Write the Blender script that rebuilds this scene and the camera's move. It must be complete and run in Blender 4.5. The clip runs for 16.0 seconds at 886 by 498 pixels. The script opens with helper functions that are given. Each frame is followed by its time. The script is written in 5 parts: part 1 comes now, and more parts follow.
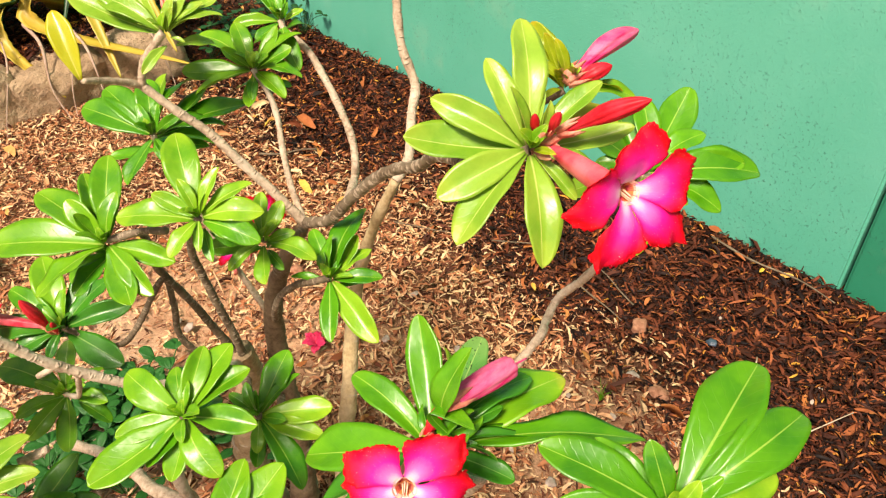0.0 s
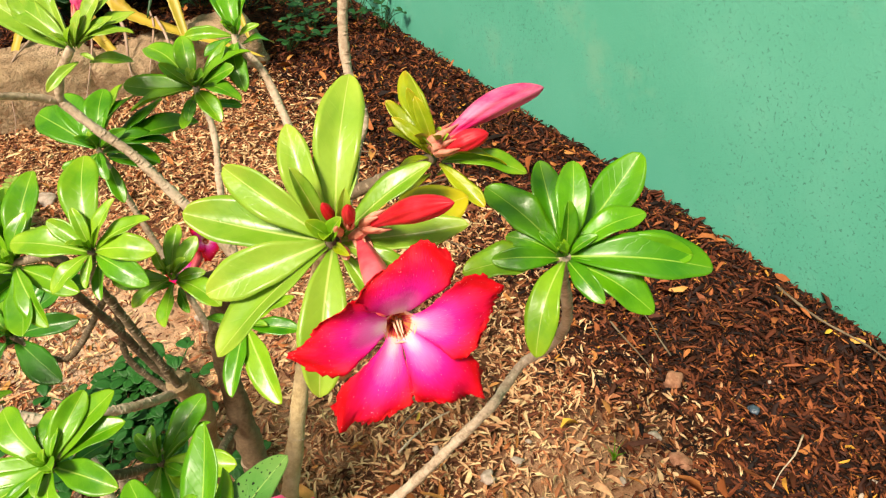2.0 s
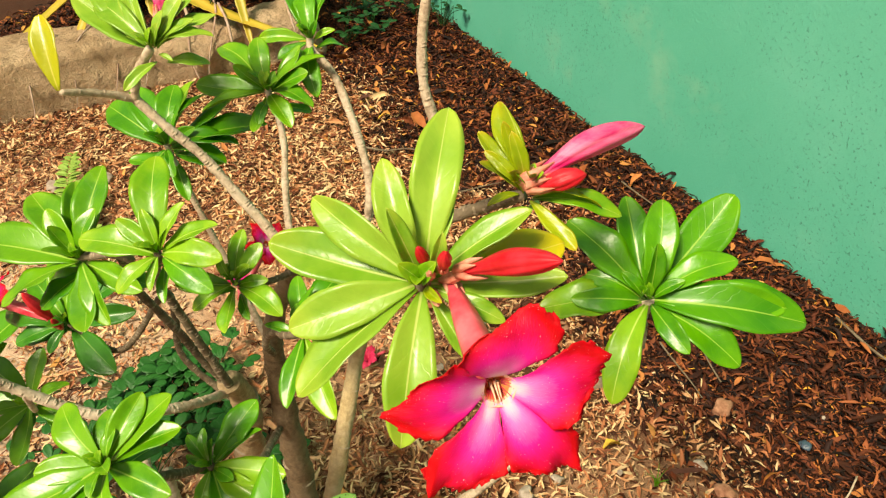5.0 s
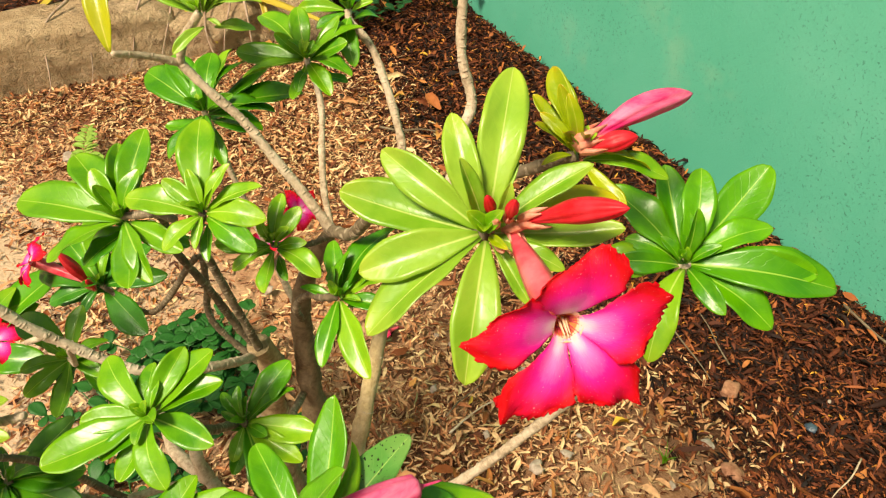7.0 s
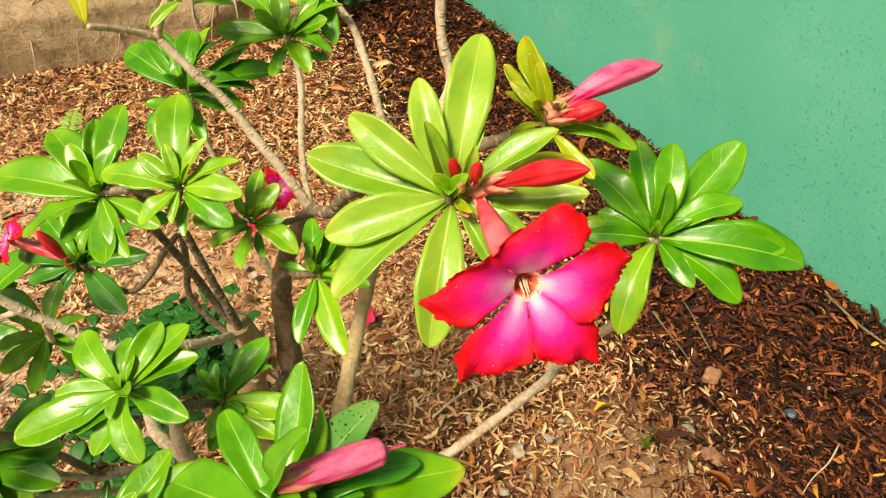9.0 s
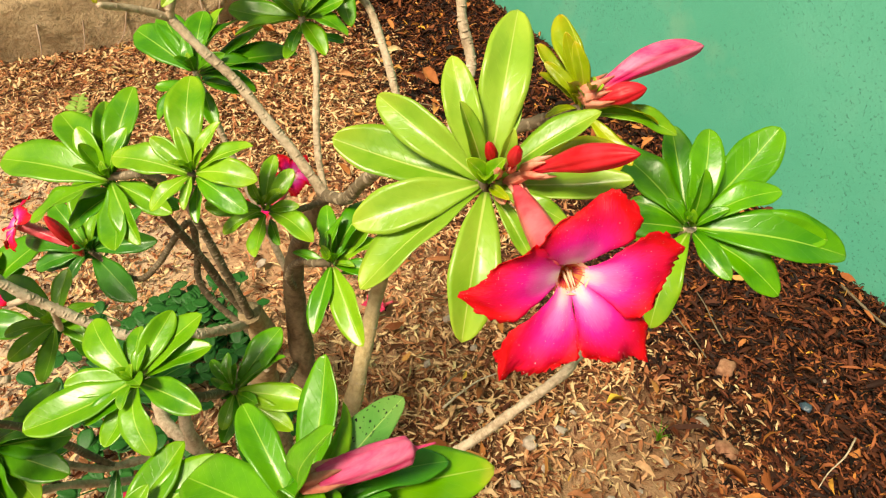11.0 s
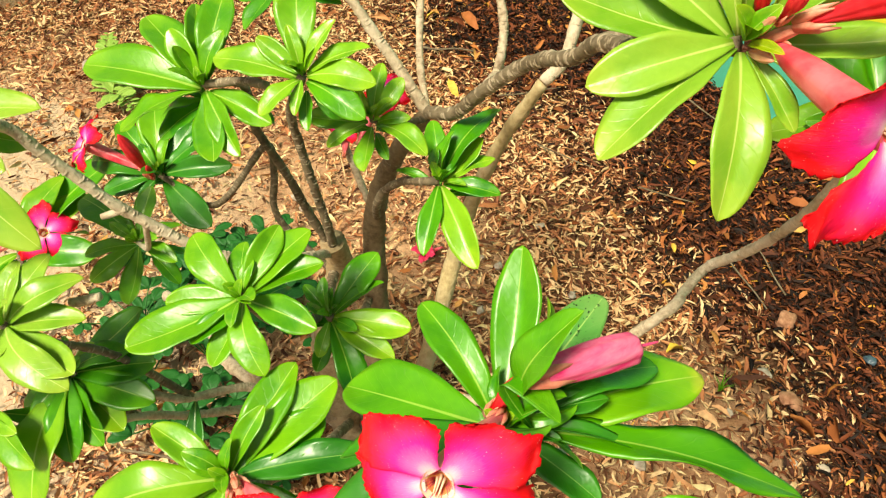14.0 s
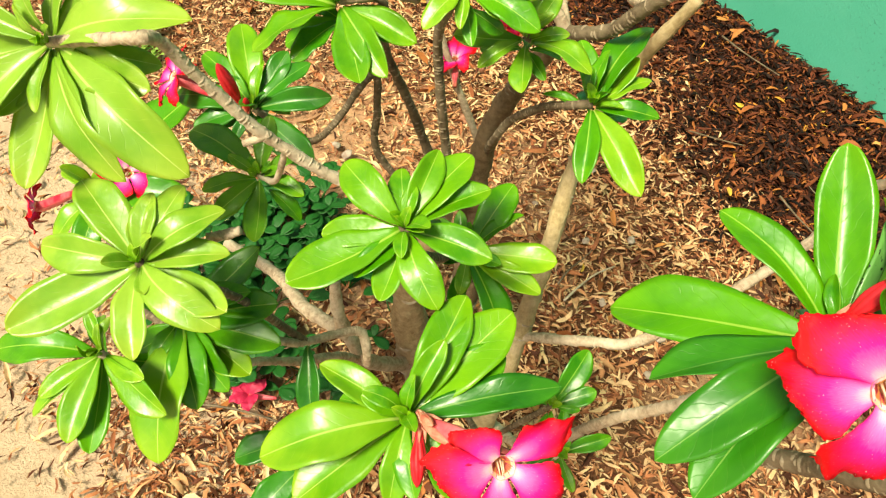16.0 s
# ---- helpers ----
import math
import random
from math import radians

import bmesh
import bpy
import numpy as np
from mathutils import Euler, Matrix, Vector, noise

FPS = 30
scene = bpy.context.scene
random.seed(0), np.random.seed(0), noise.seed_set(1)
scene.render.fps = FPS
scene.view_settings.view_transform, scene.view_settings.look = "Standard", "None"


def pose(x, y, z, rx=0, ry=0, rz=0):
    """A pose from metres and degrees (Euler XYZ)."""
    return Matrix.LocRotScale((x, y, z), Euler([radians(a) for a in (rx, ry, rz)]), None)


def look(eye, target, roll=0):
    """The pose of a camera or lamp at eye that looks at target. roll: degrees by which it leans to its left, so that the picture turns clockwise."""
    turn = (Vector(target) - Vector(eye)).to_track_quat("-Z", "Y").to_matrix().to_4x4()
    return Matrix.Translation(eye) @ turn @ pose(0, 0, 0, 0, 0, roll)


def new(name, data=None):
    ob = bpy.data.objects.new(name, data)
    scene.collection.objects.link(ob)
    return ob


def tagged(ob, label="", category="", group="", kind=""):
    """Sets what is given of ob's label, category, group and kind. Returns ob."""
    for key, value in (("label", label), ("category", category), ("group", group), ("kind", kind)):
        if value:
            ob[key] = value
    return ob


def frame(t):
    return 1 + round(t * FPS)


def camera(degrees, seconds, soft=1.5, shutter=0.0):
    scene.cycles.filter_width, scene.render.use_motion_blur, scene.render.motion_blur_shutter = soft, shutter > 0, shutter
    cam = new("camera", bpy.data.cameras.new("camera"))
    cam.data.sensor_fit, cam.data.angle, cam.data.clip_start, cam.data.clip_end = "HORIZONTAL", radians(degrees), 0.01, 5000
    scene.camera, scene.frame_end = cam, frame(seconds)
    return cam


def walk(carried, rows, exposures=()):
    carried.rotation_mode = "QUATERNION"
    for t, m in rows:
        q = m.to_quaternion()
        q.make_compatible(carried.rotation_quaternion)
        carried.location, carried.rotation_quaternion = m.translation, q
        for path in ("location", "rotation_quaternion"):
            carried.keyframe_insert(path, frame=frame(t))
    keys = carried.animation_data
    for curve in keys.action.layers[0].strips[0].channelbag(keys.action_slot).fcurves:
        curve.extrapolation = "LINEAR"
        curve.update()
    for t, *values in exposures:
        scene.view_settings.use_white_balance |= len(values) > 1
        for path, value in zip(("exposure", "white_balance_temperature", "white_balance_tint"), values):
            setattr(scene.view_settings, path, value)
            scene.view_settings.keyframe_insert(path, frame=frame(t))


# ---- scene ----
cam = camera(63.0, 16.0, soft=1.25)
PATH = [
    (0, (0.0002, 0.0001, 1.1500), (0.0002, 0.7658, 0.5068), -2.65),
    (0.5, (0.0563, 0.0294, 1.1423), (0.0067, 0.7880, 0.4927), -2.00),
    (1, (0.1029, 0.0636, 1.1367), (0.0156, 0.8144, 0.4820), -2.10),
    (1.5, (0.1443, 0.0986, 1.1318), (0.0257, 0.8504, 0.4831), -3.10),
    (2, (0.1626, 0.1194, 1.1307), (0.0179, 0.8706, 0.4867), -4.32),
    (2.5, (0.1718, 0.1351, 1.1315), (0.0115, 0.8838, 0.4883), -4.14),
    (3, (0.1713, 0.1437, 1.1309), (-0.0021, 0.8901, 0.4884), -3.83),
    (3.5, (0.1669, 0.1476, 1.1338), (-0.0128, 0.8921, 0.4909), -3.98),
    (4, (0.1564, 0.1496, 1.1390), (-0.0335, 0.8924, 0.4970), -3.91),
    (6.3, (0.1078, 0.1206, 1.1413), (-0.0852, 0.8485, 0.4834), -1.79),
    (6.5, (0.1068, 0.1162, 1.1427), (-0.0869, 0.8445, 0.4855), -1.62),
    (7, (0.1062, 0.1106, 1.1400), (-0.0854, 0.8352, 0.4779), -1.62),
    (7.5, (0.1106, 0.1051, 1.1364), (-0.0723, 0.8308, 0.4731), -1.01),
    (8, (0.1177, 0.1089, 1.1392), (-0.0627, 0.8373, 0.4783), -0.81),
    (8.5, (0.1205, 0.1061, 1.1363), (-0.0584, 0.8296, 0.4695), -1.15),
    (9, (0.1209, 0.1029, 1.1306), (-0.0573, 0.8239, 0.4608), -0.60),
    (9.2, (0.1203, 0.1033, 1.1287), (-0.0561, 0.8224, 0.4565), -0.55),
    (11.3, (0.0982, 0.1142, 1.1174), (-0.0828, 0.8223, 0.4348), -0.49),
    (11.5, (0.0954, 0.1079, 1.1178), (-0.0749, 0.8160, 0.4327), 0.31),
    (12, (0.0967, 0.1094, 1.1062), (-0.0720, 0.8086, 0.4115), 0.02),
    (12.5, (0.0908, 0.1097, 1.0929), (-0.0768, 0.8069, 0.3959), 0.31),
    (13, (0.0732, 0.1032, 1.0743), (-0.0960, 0.7895, 0.3670), 0.45),
    (13.5, (0.0386, 0.0952, 1.0610), (-0.1311, 0.7745, 0.3471), 1.01),
    (14, (0.0052, 0.0909, 1.0594), (-0.1682, 0.7676, 0.3439), 0.48),
    (14.5, (-0.0343, 0.0838, 1.0521), (-0.2012, 0.7528, 0.3277), 0.60),
    (15, (-0.0693, 0.0768, 1.0427), (-0.2272, 0.7417, 0.3126), 1.74),
    (15.5, (-0.1103, 0.0701, 1.0273), (-0.2597, 0.7229, 0.2846), 1.36),
    (16, (-0.1382, 0.0622, 1.0145), (-0.2719, 0.7067, 0.2617), 1.69),
]
walk(cam, [(t, look(eye, target, roll)) for t, eye, target, roll in PATH], exposures=((0, 0.38, 7100, 23), (1.5, 0.33, 7100, 21), (3, 0.20, 7450, 13), (12.5, 0.20, 7750, 9), (14, 0.36, 7250, 2), (16, 0.39, 7350, 2)))

# ---------------------------------------------------------------- light: bright hazy day
world = bpy.data.worlds.new("sky")
scene.world = world
world.use_nodes = True
wn = world.node_tree
sky = wn.nodes.new("ShaderNodeTexSky")
sky.sky_type = "NISHITA"
sky.sun_disc = False
SUN_UP, SUN_ROUND = radians(58), radians(205)
sky.sun_elevation, sky.sun_rotation = SUN_UP, SUN_ROUND
sky.dust_density = 4.0
sky.ozone_density = 0.4
haze = wn.nodes.new("ShaderNodeHueSaturation")
haze.inputs["Saturation"].default_value = 0.12
wn.links.new(sky.outputs[0], haze.inputs["Color"])
wn.links.new(haze.outputs[0], wn.nodes["Background"].inputs[0])
wn.nodes["Background"].inputs[1].default_value = 0.060
sun = new("sun", bpy.data.lights.new("sun", "SUN"))
sun.data.energy, sun.data.angle, sun.data.color = 5.0, radians(14), (1.0, 0.94, 0.77)
to_sun = Vector((math.sin(SUN_ROUND) * math.cos(SUN_UP), math.cos(SUN_ROUND) * math.cos(SUN_UP), math.sin(SUN_UP)))
sun.matrix_world = look(to_sun * 20, (0, 0, 0))


# ---------------------------------------------------------------- materials
class Mat:
    """A small builder for node materials."""

    def __init__(self, name, rough=0.6, spec=0.5):
        self.m = bpy.data.materials.new(name)
        self.m.use_nodes = True
        self.t = self.m.node_tree
        self.b = self.t.nodes["Principled BSDF"]
        self.b.inputs["Roughness"].default_value = rough
        self.b.inputs["Specular IOR Level"].default_value = spec
        self.co = self.t.nodes.new("ShaderNodeTexCoord")

    def node(self, kind, **values):
        n = self.t.nodes.new(kind)
        for k, v in values.items():
            n.inputs[k.replace("_", " ")].default_value = v
        return n

    def link(self, a, b):
        self.t.links.new(a, b)

    def noise(self, scale, detail=4.0, rough=0.6, space="Object", stretch=None):
        n = self.node("ShaderNodeTexNoise", Scale=scale, Detail=detail, Roughness=rough)
        v = self.co.outputs[space]
        if stretch:
            mp = self.t.nodes.new("ShaderNodeMapping")
            mp.inputs["Scale"].default_value = stretch
            self.link(v, mp.inputs[0])
            v = mp.outputs[0]
        self.link(v, n.inputs["Vector"])
        return n.outputs["Fac"]

    def ramp(self, fac, *stops):
        r = self.t.nodes.new("ShaderNodeValToRGB")
        e = r.color_ramp.elements
        while len(e) < len(stops):
            e.new(0.5)
        for el, (pos, col) in zip(e, stops):
            el.position = pos
            el.color = (*col, 1) if not isinstance(col, float) else (col, col, col, 1)
        self.link(fac, r.inputs[0])
        return r.outputs[0]

    def mix(self, fac, a, b, mode="MIX"):
        n = self.t.nodes.new("ShaderNodeMix")
        n.data_type, n.blend_type = "RGBA", mode
        for slot, v in ((0, fac), (6, a), (7, b)):
            if isinstance(v, (int, float)):
                n.inputs[slot].default_value = v
            elif isinstance(v, tuple):
                n.inputs[slot].default_value = (*v, 1)
            else:
                self.link(v, n.inputs[slot])
        return n.outputs[2]

    def math(self, op, a, b=0.0, c=0.0):
        n = self.t.nodes.new("ShaderNodeMath")
        n.operation = op
        for i, v in enumerate((a, b, c)):
            if isinstance(v, (int, float)):
                n.inputs[i].default_value = v
            else:
                self.link(v, n.inputs[i])
        return n.outputs[0]

    def axes(self, space="Object"):
        s = self.t.nodes.new("ShaderNodeSeparateXYZ")
        self.link(self.co.outputs[space], s.inputs[0])
        return s.outputs

    def random(self, island=False):
        n = self.t.nodes.new("ShaderNodeNewGeometry" if island else "ShaderNodeObjectInfo")
        return n.outputs["Random Per Island" if island else "Random"]

    def colour(self, c):
        self.link(c, self.b.inputs["Base Color"])

    def rough(self, r):
        self.link(r, self.b.inputs["Roughness"])

    def bump(self, height, strength=0.3, distance=0.002):
        n = self.node("ShaderNodeBump", Strength=strength, Distance=distance)
        self.link(height, n.inputs["Height"])
        self.link(n.outputs[0], self.b.inputs["Normal"])

    def shine(self, colour, share):
        """Light that shines through a thin leaf or petal."""
        tr = self.t.nodes.new("ShaderNodeBsdfTranslucent")
        self.link(colour, tr.inputs["Color"])
        mx = self.t.nodes.new("ShaderNodeMixShader")
        mx.inputs[0].default_value = share
        self.link(self.b.outputs[0], mx.inputs[1])
        self.link(tr.outputs[0], mx.inputs[2])
        self.link(mx.outputs[0], self.t.nodes["Material Output"].inputs["Surface"])


def leaf_material(name, dark, light, rib, yellow=None, holes=False):
    """Glossy obovate leaf with a pale midrib and faint side veins; the leaf lies along local y from 0 to 1."""
    m = Mat(name, 0.3, 0.5)
    x, y, z = m.axes()
    ax = m.math("ABSOLUTE", x)
    big = m.noise(3.0, 3.0)
    fine = m.noise(40.0, 5.0)
    col = m.mix(m.math("ADD", m.math("MULTIPLY", m.ramp(big, (0.36, 0.0), (0.64, 1.0)), 0.42), m.math("MULTIPLY", m.random(), 0.58)), dark, light)
    col = m.mix(m.math("MULTIPLY", fine, 0.25), col, dark)
    # young growth at the tip and margin is paler
    edge = m.math("ADD", m.math("POWER", m.math("MAXIMUM", y, 0.0), 4.0), m.math("MULTIPLY", ax, 1.2))
    edge = m.math("MULTIPLY", m.ramp(m.math("ADD", edge, m.math("SUBTRACT", big, 0.5)), (0.30, 0.0), (1.0, 1.0)), 0.42)
    col = m.mix(edge, col, tuple(min(0.9, c * k) for c, k in zip(light, (1.5, 1.12, 1.0))))
    # side veins run outwards and forwards
    arg = m.math("SUBTRACT", y, m.math("MULTIPLY", ax, 1.1))
    arg = m.math("ADD", m.math("MULTIPLY", arg, 34.0), m.math("MULTIPLY", m.noise(5.0, 2.0), 5.0))
    wave = m.math("ABSOLUTE", m.math("SINE", arg))
    vein_low = m.math("MAXIMUM", 0.0, m.math("SUBTRACT", 1.0, m.math("MULTIPLY", wave, 7.0)))
    col = m.mix(m.math("MULTIPLY", vein_low, 0.045), col, rib)
    mid = m.math("SUBTRACT", 1.0, m.math("MINIMUM", 1.0, m.math("DIVIDE", ax, m.math("SUBTRACT", 0.014, m.math("MULTIPLY", y, 0.011)))))
    mid = m.math("MINIMUM", 1.0, m.math("MULTIPLY", mid, 2.2))
    col = m.mix(m.math("MULTIPLY", mid, 0.6), col, rib)
    if yellow:
        edge = m.math("ADD", m.math("MULTIPLY", m.math("SUBTRACT", y, 0.9), 6.0), m.math("MULTIPLY", m.math("SUBTRACT", big, 0.5), 2.5))
        col = m.mix(m.math("MAXIMUM", 0.0, m.math("MINIMUM", 1.0, edge)), col, yellow)
    spot = m.ramp(m.noise(26.0, 2.0, 0.4), (0.72, 0.0), (0.78, 1.0))
    col = m.mix(m.math("MULTIPLY", spot, 0.12), col, (0.25, 0.22, 0.05))
    if holes:
        specks = m.math("MULTIPLY", m.ramp(m.noise(34.0, 1.0, 0.4), (0.66, 0.0), (0.68, 1.0)), m.ramp(x, (0.0, 1.0), (0.03, 0.25)))
        col = m.mix(specks, col, (0.004, 0.006, 0.004))
    m.colour(col)
    m.rough(m.math("ADD", 0.26, m.math("MULTIPLY", fine, 0.22)))
    m.b.inputs["Coat Weight"].default_value = 0.26
    m.b.inputs["Coat Roughness"].default_value = 0.22
    m.bump(m.math("SUBTRACT", m.math("MULTIPLY", big, 0.5), m.math("MULTIPLY", vein_low, 0.06)), 0.22, 0.012)
    m.shine(col, 0.22)
    return m.m


LEAF = {
    "lime": leaf_material("leaf_lime", (0.10, 0.34, 0.007), (0.30, 0.56, 0.022), (0.58, 0.74, 0.17)),
    "pale": leaf_material("leaf_pale_lime", (0.15, 0.37, 0.014), (0.37, 0.585, 0.062), (0.66, 0.74, 0.22)),
    "green": leaf_material("leaf_green", (0.022, 0.20, 0.003), (0.130, 0.44, 0.006), (0.44, 0.68, 0.10)),
    "fresh": leaf_material("leaf_fresh_green", (0.055, 0.27, 0.004), (0.21, 0.50, 0.012), (0.50, 0.70, 0.12)),
    "dark": leaf_material("leaf_dark", (0.014, 0.145, 0.008), (0.055, 0.30, 0.012), (0.26, 0.50, 0.10)),
    "olive": leaf_material("leaf_olive", (0.24, 0.36, 0.006), (0.42, 0.50, 0.016), (0.58, 0.62, 0.10), (0.60, 0.42, 0.02)),
    "yellow": leaf_material("leaf_yellow", (0.36, 0.42, 0.006), (0.54, 0.50, 0.014), (0.70, 0.62, 0.12)),
    "spotted": leaf_material("leaf_spotted", (0.10, 0.34, 0.06), (0.24, 0.48, 0.14), (0.50, 0.70, 0.2), None, True),
    "tipped": leaf_material("leaf_yellow_tipped", (0.13, 0.40, 0.006), (0.26, 0.54, 0.016), (0.5, 0.66, 0.14), (0.74, 0.62, 0.06)),
}


def bark_material(name, low, high, ring):
    m = Mat(name, 0.75, 0.3)
    n = m.noise(160.0, 6.0, 0.65)
    big = m.noise(22.0, 4.0)
    col = m.mix(m.ramp(n, (0.3, 0.0), (0.7, 1.0)), low, high)
    col = m.mix(m.ramp(big, (0.45, 0.0), (0.7, 0.75)), col, ring)
    m.colour(col)
    m.bump(m.math("ADD", n, big), 0.7, 0.0025)
    return m.m


BARK = bark_material("bark_grey", (0.065, 0.046, 0.028), (0.205, 0.150, 0.095), (0.29, 0.23, 0.155))
BARK_TAN = bark_material("bark_tan", (0.25, 0.165, 0.085), (0.52, 0.38, 0.225), (0.55, 0.43, 0.29))
BARK_STRAW = bark_material("bark_straw", (0.31, 0.225, 0.105), (0.56, 0.43, 0.24), (0.60, 0.49, 0.33))
BARK_TRUNK = bark_material("bark_trunk", (0.085, 0.055, 0.032), (0.25, 0.17, 0.10), (0.30, 0.22, 0.14))
BARK_PALE = bark_material("bark_pale", (0.28, 0.195, 0.13), (0.64, 0.51, 0.37), (0.72, 0.61, 0.48))
SCAR_DARK = bark_material("leaf_scar_dark", (0.15, 0.11, 0.07), (0.36, 0.28, 0.19), (0.42, 0.34, 0.25))
SCAR = bark_material("leaf_scar", (0.28, 0.20, 0.13), (0.56, 0.45, 0.33), (0.64, 0.54, 0.42))


def petal_material():
    """White at the throat, magenta in the middle, crimson along the crimped margin; u runs outwards, v across."""
    m = Mat("petal_magenta", 0.5, 0.25)
    s = m.t.nodes.new("ShaderNodeSeparateXYZ")
    m.link(m.co.outputs["UV"], s.inputs[0])
    u, v = s.outputs[0], s.outputs[1]
    streak = m.math("ADD", m.noise(9.0, 4.0, 0.6, "UV", (1.2, 7.0, 1.0)), -0.5)
    side = m.math("POWER", m.math("ABSOLUTE", m.math("SUBTRACT", m.math("MULTIPLY", v, 2.0), 1.0)), 2.2)
    rad = m.math("ADD", u, m.math("MULTIPLY", side, 0.42))
    rad = m.math("ADD", rad, m.math("MULTIPLY", streak, 0.26))
    col = m.ramp(rad, (0.0, (0.90, 0.70, 0.58)), (0.10, (0.92, 0.60, 0.76)), (0.26, (0.90, 0.20, 0.60)), (0.54, (0.87, 0.012, 0.33)), (0.80, (0.84, 0.004, 0.085)), (1.0, (0.70, 0.002, 0.010)))
    dot = m.ramp(m.noise(60.0, 1.0, 0.3, "UV"), (0.755, 0.0), (0.77, 1.0))
    col = m.mix(m.math("MULTIPLY", dot, 0.7), col, (0.9, 0.7, 0.75))
    m.colour(col)
    m.bump(m.noise(16.0, 4.0, 0.6, "UV", (1.0, 6.0, 1.0)), 0.35, 0.002)
    m.shine(col, 0.2)
    return m.m


PETAL = petal_material()


def plain_plant(name, a, b, scale=30.0, stretch=None, rough=0.5, lit=0.15):
    m = Mat(name, rough, 0.4)
    n = m.noise(scale, 4.0, 0.6, "Object", stretch)
    col = m.mix(m.ramp(n, (0.35, 0.0), (0.65, 1.0)), a, b)
    col = m.mix(m.math("MULTIPLY", m.random(), 0.3), col, a)
    m.colour(col)
    m.bump(n, 0.3, 0.001)
    if lit:
        m.shine(col, lit)
    return m.m


TUBE = plain_plant("corolla_tube", (0.60, 0.02, 0.05), (0.88, 0.24, 0.28), 45.0, None, 0.35, 0.08)
THROAT = plain_plant("throat_cream", (0.86, 0.52, 0.34), (0.92, 0.74, 0.58), 60.0)
THROAT_DEEP = plain_plant("throat_deep_orange", (0.80, 0.24, 0.07), (0.90, 0.46, 0.18), 60.0, None, 0.5, 0.4)
STRIPE = plain_plant("throat_stripe", (0.66, 0.03, 0.08), (0.80, 0.16, 0.20), 60.0)
CALYX = plain_plant("calyx_pink", (0.70, 0.17, 0.12), (0.85, 0.47, 0.32), 110.0)
BUD_RED = plain_plant("bud_red", (0.60, 0.003, 0.012), (0.76, 0.035, 0.06), 70.0)
BUD_PINK = plain_plant("bud_pink", (0.78, 0.015, 0.17), (0.92, 0.26, 0.43), 75.0, (0.5, 0.5, 3.0))
WILTED = plain_plant("petal_wilted", (0.50, 0.005, 0.04), (0.72, 0.04, 0.15), 60.0)


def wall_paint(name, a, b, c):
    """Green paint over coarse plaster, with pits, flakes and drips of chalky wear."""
    m = Mat(name, 0.5, 0.4)
    broad = m.noise(1.3, 5.0, 0.6)
    mid = m.noise(9.0, 5.0, 0.65)
    pit = m.noise(150.0, 3.0, 0.55)
    spread = m.noise(2.2, 3.0)
    col = m.mix(m.ramp(broad, (0.30, 0.0), (0.75, 1.0)), a, b)
    col = m.mix(m.math("MULTIPLY", m.ramp(mid, (0.5, 0.0), (0.72, 1.0)), 0.12), col, c)
    pits = m.math("MULTIPLY", m.ramp(pit, (0.61, 0.0), (0.69, 1.0)), m.ramp(spread, (0.42, 0.0), (0.6, 1.0)))
    col = m.mix(m.math("MULTIPLY", pits, 0.42), col, (0.02, 0.10, 0.075))
    warm = m.ramp(m.noise(4.5, 4.0), (0.62, 0.0), (0.75, 1.0))
    col = m.mix(m.math("MULTIPLY", warm, 0.15), col, (0.42, 0.50, 0.30))
    m.colour(col)
    m.rough(m.math("ADD", 0.38, m.math("MULTIPLY", mid, 0.25)))
    m.bump(m.math("SUBTRACT", m.math("MULTIPLY", pit, 0.5), pits), 0.55, 0.004)
    return m.m


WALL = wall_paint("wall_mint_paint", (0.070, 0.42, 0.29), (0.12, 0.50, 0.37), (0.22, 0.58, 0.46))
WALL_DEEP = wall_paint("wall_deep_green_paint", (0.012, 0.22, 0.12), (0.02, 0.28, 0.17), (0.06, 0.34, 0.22))


